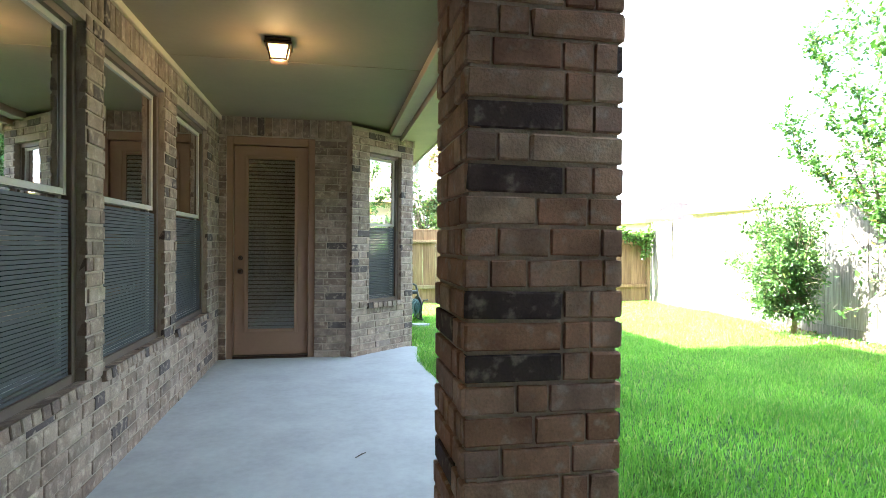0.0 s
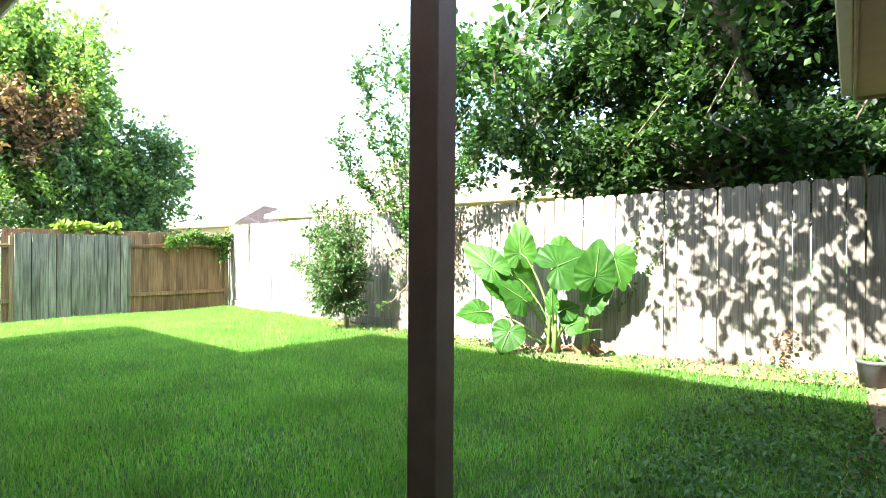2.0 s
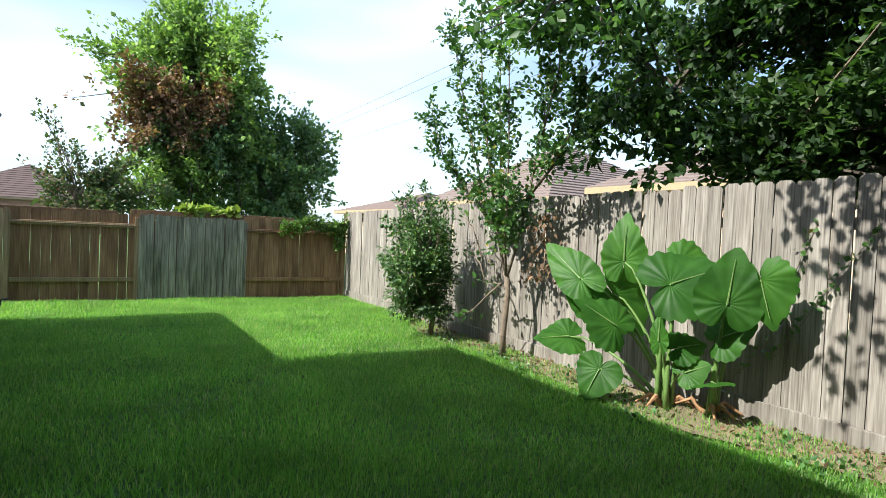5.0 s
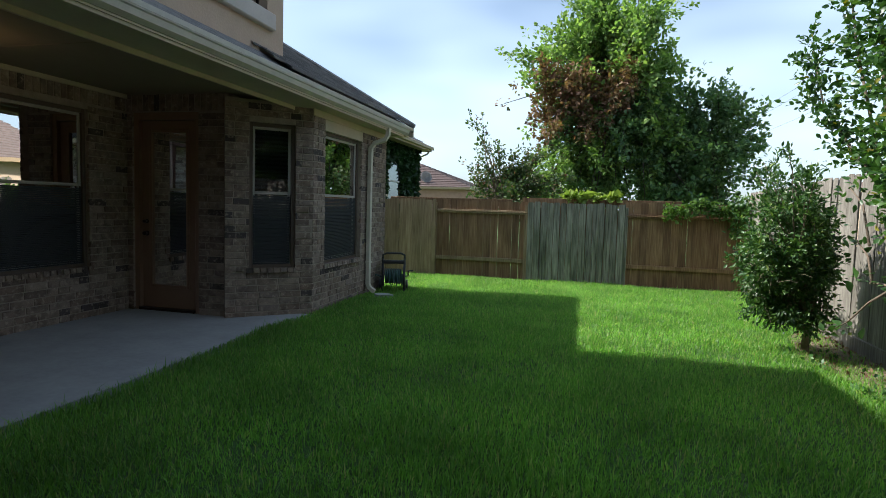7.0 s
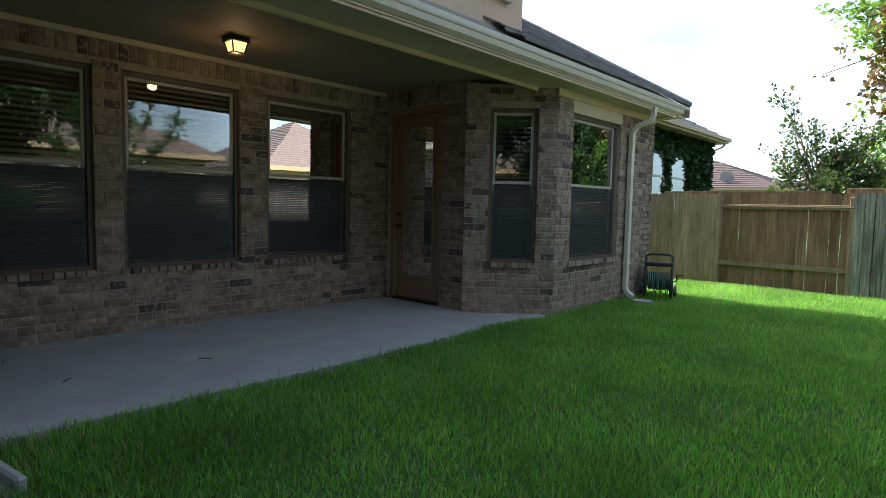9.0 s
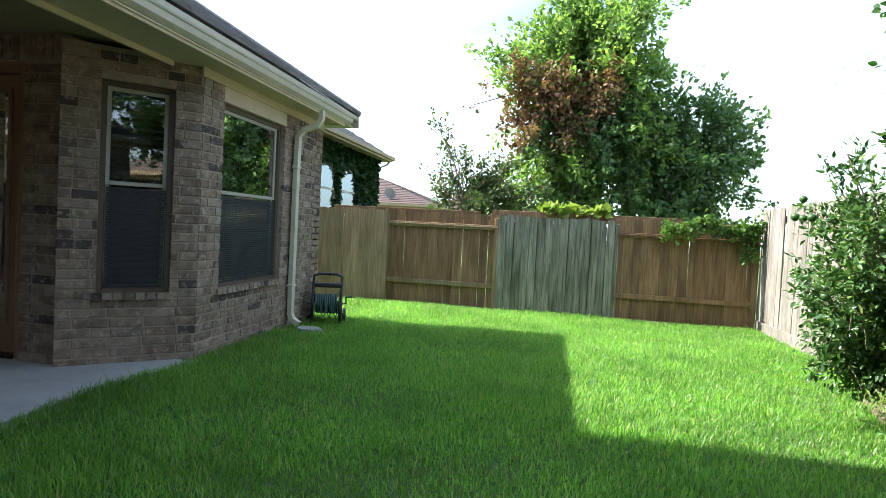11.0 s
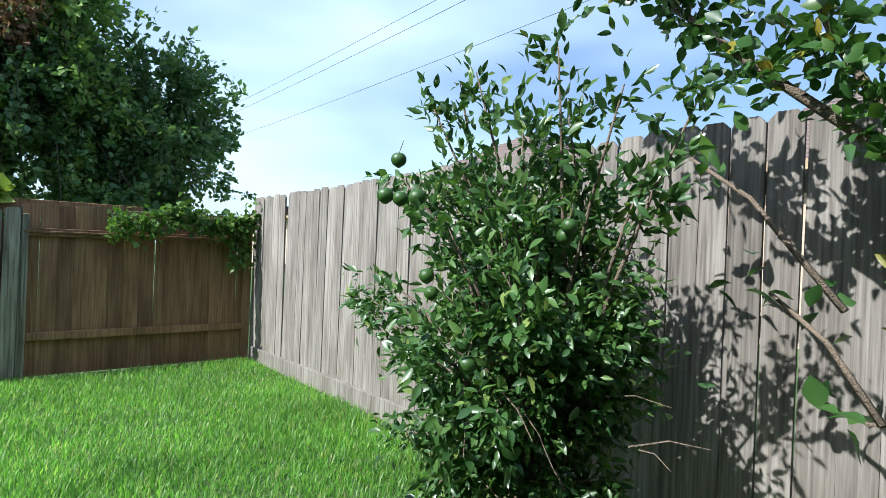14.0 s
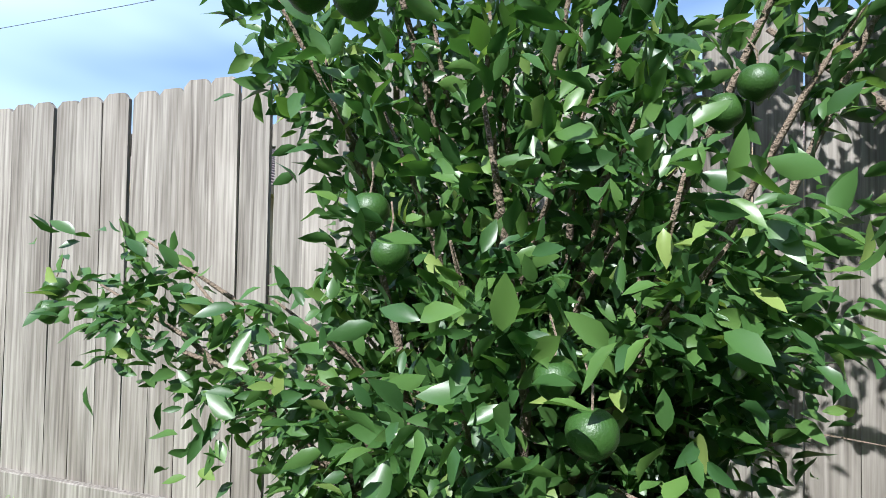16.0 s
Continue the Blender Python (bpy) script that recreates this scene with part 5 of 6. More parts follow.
leafy_tree("tree", (7.5, 16.6, 0), [((7.5, 16.6, -0.2), 0.10), ((7.55, 16.6, 1.2), 0.08), ((7.5, 16.6, 2.2), 0.06), ((7.5, 16.6, 3.4), 0.03)], [
    ("crown", (7.45, 16.6, 3.0), (1.65, 1.1, 1.8), 40, 14, 0.6, 18, 0.09, 0.125, M_DARKL, "dark green large-leaved foliage"),
    ("low_foliage", (6.9, 16.5, 1.65), (1.7, 0.9, 0.95), 38, 13, 0.55, 18, 0.09, 0.125, M_DARKL, "dark low foliage over the fence"),
], M_BARK_D, "smaller dark-leaved tree behind the fence", "tree", 42)
leafy_tree("crepe_myrtle", (2.6, 14.6, 0), [((2.6, 14.6, -0.1), 0.05), ((2.5, 14.6, 0.9), 0.04), ((2.4, 14.6, 1.7), 0.03)], [
    ("crown", (2.75, 14.6, 1.9), (1.3, 0.7, 1.0), 30, 14, 0.42, 15, 0.07, 0.085, M_MYRT, "thin grey-green foliage"),
    ("shoot_foliage", (1.9, 14.5, 3.0), (0.75, 0.4, 0.75), 10, 10, 0.34, 10, 0.05, 0.08, M_MYRT, "sparse arching shoots"),
], M_BARK, "sparse crepe myrtle behind the brown fence", "tree", 43)


def canopy_tree():
    """The big leaning tree behind the side fence whose boughs hang over it."""
    rng = np.random.default_rng(44)
    base = (9.6, 1.2, 0)
    e = thing("tree", base, "big dense tree behind the fence with overhanging boughs", "tree")
    trunks = [
        ([(9.4, 1.35, -0.2), (9.35, 1.5, 1.6), (9.2, 1.55, 2.6), (9.1, 1.85, 3.9), (8.9, 2.3, 5.4), (8.9, 2.4, 7)], [0.16, 0.13, 0.11, 0.10, 0.07, 0.04]),
        ([(10.2, 0.6, -0.2), (10.1, 0.5, 2.0), (9.8, 0.2, 3.5), (9.6, -0.3, 5.5)], [0.2, 0.17, 0.13, 0.06]),
        ([(9.9, 2.6, -0.2), (9.7, 2.9, 2.0), (9.3, 3.5, 3.6), (9.0, 4.6, 5.2)], [0.14, 0.12, 0.09, 0.05]),
    ]
    for p, r in trunks:
        part("trunk", tube(p, r, 9), M_BARK, e, "", True)
    bare = [((9.0, 2.6, 2.2), (8.3, 2.1, 2.9), (8.0, 1.6, 3.6)), ((8.9, 3.4, 2.1), (8.3, 3.1, 2.7), (8.0, 2.4, 3.3)), ((8.9, 0.4, 2.0), (8.2, 0.5, 2.7), (7.9, 0.1, 3.4)),
            ((9.0, 1.0, 2.2), (8.2, 1.3, 2.5), (7.9, 1.9, 2.9))]
    for b in bare:
        part("bough", tube([Vector(p) for p in b], [0.025, 0.018, 0.008], 5), M_BARK, e)
    # the last zone is an unseen high crown, added to shade the foliage below
    zones = [((9.3, 2.6, 4.2), (1.7, 2.9, 1.6), 62, 26), ((8.4, 5.0, 3.7), (1.2, 1.9, 1.2), 18, 18), ((9.6, -0.6, 4.0), (1.8, 1.8, 1.8), 34, 24),
             ((10.3, 2.2, 6.0), (2.2, 4.0, 1.8), 52, 24), ((9.9, 3.0, 2.7), (1.0, 2.6, 0.6), 24, 22), ((8.7, 2.2, 2.55), (0.7, 3.3, 0.55), 34, 20), ((9.6, 0.2, 2.2), (0.8, 1.2, 0.6), 14, 20), ((10.6, 1.0, 3.0), (1.0, 3.6, 1.6), 34, 24), ((8.1, 0.5, 5.3), (1.2, 2.4, 0.9), 34, 24)]
    for c, r, nl, tw in zones:
        lims = limbs_of(rng, (c[0] + 0.3, c[1] - 0.3, c[2] - 1.0), c, c, r, nl, 0.04, 0.0)
        for lm in lims:
            part("limb", tube(lm, [0.03, 0.024, 0.017, 0.011, 0.005], 4), M_BARK_D, e)
        p, d = spray_points(rng, lims, int(tw * 0.72), 0.55, 24, 0.10)
        leaf_mesh("crown", p, d, 0.115, M_CANOPY, e, 0.34, rng, 0.7, 0.7)["label"] = "dense green foliage with gaps of sky"
    # boughs above the view, added so that their shadows dapple the fence
    over = limbs_of(rng, (7.4, 1.6, 4.6), (6.6, 1.4, 4.3), (5.1, 1.0, 3.5), (1.0, 1.9, 0.6), 30, 0.03, 0.4)
    over2 = limbs_of(rng, (7.4, 4.4, 4.2), (6.8, 4.4, 3.9), (6.2, 4.2, 3.5), (0.7, 1.3, 0.45), 13, 0.03, 0.4)
    for lm in over + over2:
        part("limb", tube(lm, [0.03, 0.024, 0.017, 0.011, 0.005], 4), M_BARK_D, e)
    part("bough", tube([(9.0, 4.6, 5.2), (8.2, 4.5, 4.7), (7.4, 4.4, 4.2), (6.8, 4.4, 3.9)], [0.05, 0.045, 0.035, 0.025], 7), M_BARK, e)
    part("bough", tube([(9.1, 1.85, 3.9), (8.2, 1.7, 4.4), (7.4, 1.6, 4.6), (6.6, 1.4, 4.3)], [0.06, 0.05, 0.04, 0.03], 7), M_BARK, e)
    p, d = crown_points(rng, over, 13, 0.42, 15, 0.07)
    leaf_mesh("crown", p, d, 0.12, M_CANOPY, e, 0.36, rng, 0.7, 0.7)["label"] = "overhanging green foliage added to shade the fence"
    p, d = crown_points(rng, over2, 9, 0.42, 12, 0.07)
    leaf_mesh("crown", p, d, 0.11, M_OVER, e, 0.36, rng, 0.7, 0.7)["label"] = "overhanging green foliage added to shade the fence"
    spray = limbs_of(rng, (7.9, 4.3, 2.7), (7.8, 4.4, 3.0), (7.45, 4.35, 2.45), (0.45, 0.9, 0.5), 12, 0.02, 0.0)
    p, d = crown_points(rng, spray, 9, 0.25, 9, 0.05)
    leaf_mesh("low_spray", p, d + np.array([0, 0, -0.5]), 0.11, M_CANOPY, e, 0.34, rng, 0.4, 0.6)


canopy_tree()


def young_tree():
    """The slim many-stemmed tree beside the fence."""
    rng = np.random.default_rng(45)
    e = thing("pear_tree", (6.98, 5.80, 0), "slim upright fruit tree with grey stems by the fence", "tree")
    trunk = [((6.98, 5.80, -0.05), 0.042), ((6.97, 5.78, 0.35), 0.037), ((7.0, 5.77, 0.8), 0.035), ((6.99, 5.82, 1.05), 0.033)]
    part("trunk", tube([p for p, r in trunk], [r for p, r in trunk], 9), M_BARK, e, "", True)
    o = Vector((6.99, 5.80, 0.95))
    stems = [
        [o, (6.95, 5.95, 1.45), (6.92, 6.25, 2.0), (6.85, 6.6, 2.9), (6.8, 6.85, 3.8), (6.8, 6.95, 4.3)],
        [o, (7.0, 5.9, 1.5), (6.98, 6.0, 2.2), (6.95, 6.05, 3.2), (6.98, 6.15, 4.4)],
        [o, (7.02, 5.65, 1.4), (7.0, 5.45, 2.0), (6.98, 5.25, 2.8), (6.95, 5.15, 3.9)],
        [o, (6.9, 5.75, 1.4), (6.8, 5.6, 2.0), (6.72, 5.55, 2.9), (6.7, 5.6, 3.9)],
        [(6.95, 6.05, 1.6), (6.85, 6.5, 2.0), (6.75, 7.0, 2.5), (6.7, 7.3, 3.2)],
        [(7.0, 5.5, 1.9), (6.9, 5.0, 2.2), (6.8, 4.6, 2.55), (6.75, 4.4, 3.0)],
        [(7.0, 5.3, 2.6), (6.85, 4.9, 3.2), (6.8, 4.8, 4.2)],
        [(6.97, 6.1, 1.9), (6.9, 6.2, 2.6), (6.88, 6.35, 3.4), (6.9, 6.5, 4.6)],
    ]
    stems = [[Vector(p) for p in s] for s in stems]
    for s in stems:
        k = len(s)
        part("stem", tube(s, [0.021 * (1 - 0.8 * i / (k - 1)) for i in range(k)], 6), M_BARK, e, "", True)
    low = [[Vector(p) for p in s] for s in (
        [(6.98, 5.80, 0.86), (6.93, 6.0, 0.90), (6.9, 6.14, 0.885)], [(6.9, 6.1, 0.89), (6.92, 6.25, 1.1), (6.88, 6.40, 1.24)],
        [(6.96, 5.85, 0.9), (6.8, 5.9, 0.75), (6.74, 6.1, 0.55), (6.75, 6.35, 0.45)], [(6.9, 6.2, 1.2), (6.95, 6.5, 1.55), (6.92, 6.7, 1.7)])]
    for s in low:
        part("stem", tube(s, [0.012 - 0.0028 * i for i in range(len(s))], 6), M_BARK, e, "", True)
    pts, ds = [], []
    for s in stems:
        k = len(s)
        for q in range(int(40 + 15 * k)):
            t = rng.uniform(0.22, 1.0) * (k - 1)
            i = min(int(t), k - 2)
            p = s[i].lerp(s[i + 1], t - i)
            d = Vector((rng.normal() * 0.7 - 0.15, rng.normal() * 0.7, rng.normal() * 0.5 + 0.55)).normalized()
            ln = rng.uniform(0.12, 0.36)
            m = rng.integers(7, 13)
            u = np.linspace(0.1, 1, m)
            pts.append(np.array(p)[None] + np.array(d)[None] * (u * ln)[:, None] + rng.normal(0, 0.018, (m, 3)))
            ds.append(np.repeat(np.array(d)[None], m, 0))
    leaf_mesh("crown", np.concatenate(pts), np.concatenate(ds), 0.064, M_PEAR, e, 0.3, rng, 0.4, 0.75, True)["label"] = "small glossy oval leaves"
    pts, ds = [], []
    for s in low:
        for q in range(16):
            p = s[-1] + Vector((rng.normal() * 0.06, rng.normal() * 0.12, rng.normal() * 0.07))
            pts.append(np.array(p)[None])
            ds.append(np.array([[rng.normal(), rng.normal(), 0.4]]))
    leaf_mesh("low_leaves", np.concatenate(pts), np.concatenate(ds), 0.085, M_PEAR, e, 0.3, rng, 0.5, 0.6, True)
    n = 160
    p = np.stack([rng.uniform(7.0, 7.25, n), 5.35 + rng.normal(0, 0.12, n), rng.uniform(0.95, 1.75, n)], 1)
    leaf_mesh("withered_leaves", p, np.tile(np.array([[0, 0, -1.0]]), (n, 1)), 0.07, M_DEAD, e, 0.3, rng, 0.0, 0.5)["label"] = "brown withered leaves"
    e.location += Vector((-0.11, -0.15, 0))


young_tree()


def citrus():
    rng = np.random.default_rng(46)
    base = (6.74, 7.12, 0)
    e = thing("citrus_bush", base, "bushy citrus tree with green fruit before the fence", "tree")
    part("trunk", tube([(6.74, 7.12, -0.05), (6.73, 7.12, 0.12), (6.75, 7.1, 0.28)], [0.045, 0.036, 0.034], 9), M_BARK, e, "", True)
    o = Vector((6.75, 7.1, 0.22))
    tips = []
    c = Vector((6.42, 7.07, 1.2))
    for k in range(64):
        d = Vector((rng.normal(), rng.normal(), rng.normal() * 0.8))
        d.normalize()
        r = Vector((0.50, 0.50, 0.85))
        t = c + Vector((d.x * r.x, d.y * r.y, d.z * r.z)) * rng.uniform(0.55, 1.0)
        t.x = min(t.x, 7.22)
        t.z = max(t.z, 0.34)
        tips.append(t)
    tips += [Vector(p) for p in ((6.3, 7.9, 1.1), (6.36, 7.85, 1.2), (6.28, 7.84, 1.02), (6.34, 7.7, 1.12), (6.3, 6.5, 1.85), (6.45, 6.35, 1.8), (6.4, 6.45, 1.65), (6.2, 7.3, 1.9), (6.3, 7.25, 2.0), (6.2, 7.05, 1.98),
                                 (6.35, 6.8, 2.05), (6.32, 7.55, 0.5), (6.2, 7.25, 0.42), (6.3, 7.45, 0.62), (6.15, 7.1, 0.55), (6.5, 6.85, 0.42), (6.6, 7.35, 0.38), (6.42, 6.75, 0.52), (6.68, 6.78, 0.45), (6.85, 6.9, 0.5))]
    pts, ds = [], []
    for t in tips:
        mid = o.lerp(t, 0.5) + Vector((rng.normal() * 0.07, rng.normal() * 0.07, 0.06 + rng.random() * 0.1))
        lim = [o, o.lerp(mid, 0.5) + Vector((0, 0, 0.05)), mid, mid.lerp(t, 0.6) + Vector((0, 0, 0.03)), t]
        part("limb", tube(lim, [0.017, 0.013, 0.009, 0.006, 0.0025], 5), M_BARK, e, "", True)
        for q in range(23):
            s = rng.uniform(1.4, 4.0)
            i = min(int(s), 3)
            p = lim[i].lerp(lim[i + 1], s - i)
            d = ((t - c).normalized() * 0.8 + Vector((rng.normal() * 0.6, rng.normal() * 0.6, rng.normal() * 0.5 + 0.2))).normalized()
            ln = rng.uniform(0.10, 0.24)
            m = rng.integers(6, 11)
            u = np.linspace(0.15, 1, m)
            g = np.array(p)[None] + np.array(d)[None] * (u * ln)[:, None] + rng.normal(0, 0.02, (m, 3))
            g[:, 0] = np.minimum(g[:, 0], 7.24)
            pts.append(g)
            ds.append(np.repeat(np.array(d)[None], m, 0))
    leaf_mesh("crown", np.concatenate(pts), np.concatenate(ds), 0.056, M_LEMON, e, 0.22, rng, 0.5, 0.75, True)["label"] = "glossy pointed citrus leaves"
    fruit = [(6.284, 6.669, 1.425), (6.313, 6.708, 1.393), (6.06, 6.88, 0.965), (6.075, 6.925, 1.02), (6.13, 7.20, 1.232), (6.128, 7.166, 1.171), (5.99, 7.29, 1.525), (6.03, 7.25, 1.515),
             (6.07, 7.20, 1.52), (6.03, 7.27, 1.66), (6.355, 8.096, 1.086), (6.369, 8.131, 1.03)]
    for p in fruit:
        bm = bmesh.new()
        bmesh.ops.create_uvsphere(bm, u_segments=18, v_segments=12, radius=0.029)
        r = 1 + 0.08 * rng.normal()
        for v in bm.verts:
            v.co = Vector((v.co.x * r, v.co.y * r, v.co.z * r * 0.95 - 0.004 * math.exp(-(v.co.x ** 2 + v.co.y ** 2) / 0.0001))) + Vector(p)
        f = part("fruit", bm, M_FRUIT, e, "unripe green citrus fruit", True)
        part("fruit_stalk", tube([Vector(p) + Vector((0, 0, 0.025)), Vector(p) + Vector((0.01, 0, 0.05)), Vector(p) + Vector((0.025, 0.01, 0.075))], 0.0016, 5), M_BARK, f)
    for k in range(14):
        s = Vector((6.55 + rng.normal() * 0.2, 6.8 + rng.normal() * 0.2, 0.45 + rng.random() * 0.5))
        d = Vector((rng.normal() * 0.12, -0.1 - rng.random() * 0.15, rng.normal() * 0.08))
        part("twig", tube([s, s + d * 0.5 + Vector((0, 0, 0.02)), s + d], [0.003, 0.002, 0.001], 4), M_BARK, e)


citrus()


# ---------------------------------------------------------------- vines
def vines():
    rng = np.random.default_rng(47)
    e = thing("fence_vine", (6.6, FY, 1.5), "green vine trailing over the fence corner", "vine")
    pts = [(7.3, FY - 0.03, 1.45), (7.1, FY - 0.05, 1.58), (6.7, FY - 0.04, 1.55), (6.3, FY - 0.05, 1.6), (5.9, FY - 0.04, 1.56)]
    part("vine_stem", tube(pts, [0.008, 0.008, 0.006, 0.005, 0.003], 5), M_STEM, e)
    part("vine_stem", tube([(7.15, FY - 0.05, 1.58), (7.1, FY - 0.07, 1.35), (7.12, FY - 0.06, 1.1)], 0.004, 5), M_STEM, e)
    n = 950
    x = rng.uniform(5.85, 7.28, n)
    z = 1.5 + (rng.normal(0, 0.075, n)) + 0.05 * np.sin(x * 7) + (x - 6.5) * 0.06
    p1 = np.stack([x, FY - 0.04 - rng.random(n) * 0.12, z], 1)
    n = 260
    z = rng.uniform(1.02, 1.6, n)
    p2 = np.stack([7.12 + rng.normal(0, 0.075, n), FY - 0.05 - rng.random(n) * 0.1, z], 1)
    p = np.concatenate([p1, p2])
    leaf_mesh("vine_leaves", p, np.tile(np.array([[0, -0.4, -0.4]]), (len(p), 1)), 0.075, M_VINE, e, 0.38, rng, 0.2, 0.6)
    e = thing("yellow_vine", (4.6, FY + 0.25, 1.6), "yellow-green broad-leaved vine on the fence top", "vine")
    n = 170
    p = np.stack([rng.uniform(4.0, 5.1, n), FY + 0.22 + rng.normal(0, 0.05, n), 1.62 + rng.random(n) * 0.12], 1)
    leaf_mesh("vine_leaves", p, np.tile(np.array([[0, -0.5, 0.2]]), (n, 1)), 0.14, M_VINEY, e, 0.45, rng, 0.6, 0.6)
    part("vine_stem", tube([(4.0, FY + 0.24, 1.6), (4.5, FY + 0.24, 1.63), (5.1, FY + 0.24, 1.6)], 0.006, 5), M_STEM, e)
    for y0, y1, z1, sd in ((2.46, 2.62, 1.66, 1), (2.10, 2.45, 1.66, 2)):
        e = thing("climbing_vine", (FX - 0.03, y1, 0.2), "thin leafy vine climbing the grey fence", "vine")
        path = [Vector((FX - 0.02, y1 + (y0 - y1) * s + 0.04 * math.sin(9 * s + sd) + (0.45 * (1 - s) ** 2 if sd == 1 else 0.75 * (1 - s) ** 2), 0.25 + (z1 - 0.25) * s)) for s in np.linspace(0 if sd == 1 else 0.25, 1, 12)]
        part("vine_stem", tube(path, 0.003, 4), M_BARK, e)
        pp = np.array([tuple(path[i].lerp(path[i + 1], rng.random())) for i in range(11) for k in range(5)]) + rng.normal(0, 0.022, (55, 3)) * np.array([0.2, 1, 1])
        pp[:, 0] = FX - 0.03
        leaf_mesh("vine_leaves", pp, np.tile(np.array([[-0.6, 0, -0.3]]), (55, 1)), 0.05, M_PEAR, e, 0.42, rng, 0.1, 0.6)
    e = thing("dry_vine", (FX - 0.05, 0.95, 0.2), "withered brown vine clump at the fence foot", "vine")
    n = 70
    p = np.stack([FX - 0.05 - rng.random(n) * 0.05, 0.95 + rng.normal(0, 0.07, n), rng.uniform(0.12, 0.55, n)], 1)
    leaf_mesh("dry_leaves", p, np.tile(np.array([[-0.5, 0, -0.4]]), (n, 1)), 0.06, M_DEAD, e, 0.35, rng, 0.1, 0.7)


vines()


# ---------------------------------------------------------------- small things
def hose_reel():
    x, y = 1.40, 9.45
    e = thing("hose_reel_cart", (x, y, 0), "black hose reel cart with green hose wound on it", "hose reel")
    m = Matrix.Translation((x, y, 0.0)) @ pose(0, 0, 0, 0, 0, 18) @ Matrix.Diagonal((0.9, 0.85, 0.74, 1))

    def P(a, b, c):
        return m @ Vector((a, b, c))
    for s in (-1, 1):
        part("side_frame", tube([P(s * 0.2, -0.13, 0.03), P(s * 0.2, -0.06, 0.32), P(s * 0.2, 0.02, 0.5), P(s * 0.2, 0.1, 0.72)], 0.019, 8), M_BLACK, e, "black plastic side frame", True)
        part("side_foot", tube([P(s * 0.2, -0.2, 0.025), P(s * 0.2, 0.22, 0.05), P(s * 0.2, 0.03, 0.34)], 0.018, 8), M_BLACK, e, "", True)
        w = part("wheel", tube([P(s * 0.225, 0.16, 0.1), P(s * 0.265, 0.16, 0.1)], 0.1, 20), M_BLACK, e, "black plastic wheel")
        part("hub", tube([P(s * 0.262, 0.16, 0.1), P(s * 0.275, 0.16, 0.1)], 0.035, 12), M_GREY, w)
    part("handle", tube([P(-0.2, 0.1, 0.70), P(-0.2, 0.13, 0.79), P(-0.13, 0.14, 0.83), P(0.13, 0.14, 0.83), P(0.2, 0.13, 0.79), P(0.2, 0.1, 0.70)], 0.018, 8), M_BLACK, e, "black push handle", True)
    part("tray", box((-0.21, 0.04, 0.60), (0.21, 0.16, 0.68), m, 0.015), M_BLACK, e, "black plastic tray")
    for s in (-1, 1):
        part("drum_flange", tube([P(s * 0.17, 0.0, 0.33), P(s * 0.185, 0.0, 0.33)], 0.17, 24), M_BLACK, e)
    bm = bmesh.new()
    for layer, r in ((0, 0.11), (1, 0.135), (2, 0.155)):
        pts = []
        for k in range(14 * 10):
            a = 2 * math.pi * k / 14
            pts.append(P(-0.155 + 0.31 * k / 140 * (1 if layer % 2 == 0 else 1), r * math.cos(a), 0.33 + r * math.sin(a)))
        add_tube(bm, pts, 0.0135, 5)
    part("hose", bm, M_HOSE, e, "coiled dark green garden hose", True)
    for k, dx in enumerate((-0.08, 0.0, 0.09)):
        part("hose_loop", tube([P(dx, -0.15, 0.38), P(dx + 0.02, -0.17, 0.2), P(dx + 0.05, -0.165, 0.12), P(dx + 0.08, -0.17, 0.22), P(dx + 0.07, -0.15, 0.4)], 0.011, 6), M_HOSE, e)
    c = part("crank", tube([P(0.185, 0, 0.33), P(0.27, 0, 0.34), P(0.27, -0.06, 0.46), P(0.36, -0.06, 0.47)], 0.012, 6), M_BLACK, e, "black crank handle")
    part("hose_tail", tube([P(-0.2, 0, 0.3), P(-0.32, -0.02, 0.36), P(-0.4, -0.02, 0.2), P(-0.36, -0.08, 0.03)], 0.0135, 6), M_HOSE, e)


hose_reel()


def nursery_pot():
    x, y = 6.98, 0.24
    g = float(ground_z(x, y)) - 0.01
    e = thing("nursery_pot", (x, y, g), "dark grey plastic nursery pot with sprouting weeds", "pot")
    bm = bmesh.new()
    prof = [(0.0, 0.012), (0.10, 0.012), (0.124, 0.215), (0.135, 0.22), (0.137, 0.25), (0.126, 0.25), (0.12, 0.22), (0.115, 0.19), (0.0, 0.19)]
    rows = []
    for r, z in prof:
        rows.append([bm.verts.new((x + r * math.cos(k * math.pi / 12), y + r * math.sin(k * math.pi / 12), g + z)) for k in range(24)] if r else [bm.verts.new((x, y, g + z))])
    for a, b in zip(rows, rows[1:]):
        for k in range(24):
            if len(a) == 1:
                bm.faces.new((a[0], b[k], b[(k + 1) % 24]))
            elif len(b) == 1:
                bm.faces.new((a[k], b[0], a[(k + 1) % 24]))
            else:
                bm.faces.new((a[k], b[k], b[(k + 1) % 24], a[(k + 1) % 24]))
    bmesh.ops.recalc_face_normals(bm, faces=bm.faces[:])
    part("pot_body", bm, M_POT, e, "", True)
    rng = np.random.default_rng(3)
    n = 50
    p = np.stack([x + rng.normal(0, 0.05, n), y + rng.normal(0, 0.05, n), g + rng.uniform(0.19, 0.25, n)], 1)
    leaf_mesh("sprouts", p, np.tile(np.array([[0, 0, 0.8]]), (n, 1)), 0.06, M_VINE, e, 0.3, rng, 0.3, 0.5)


nursery_pot()


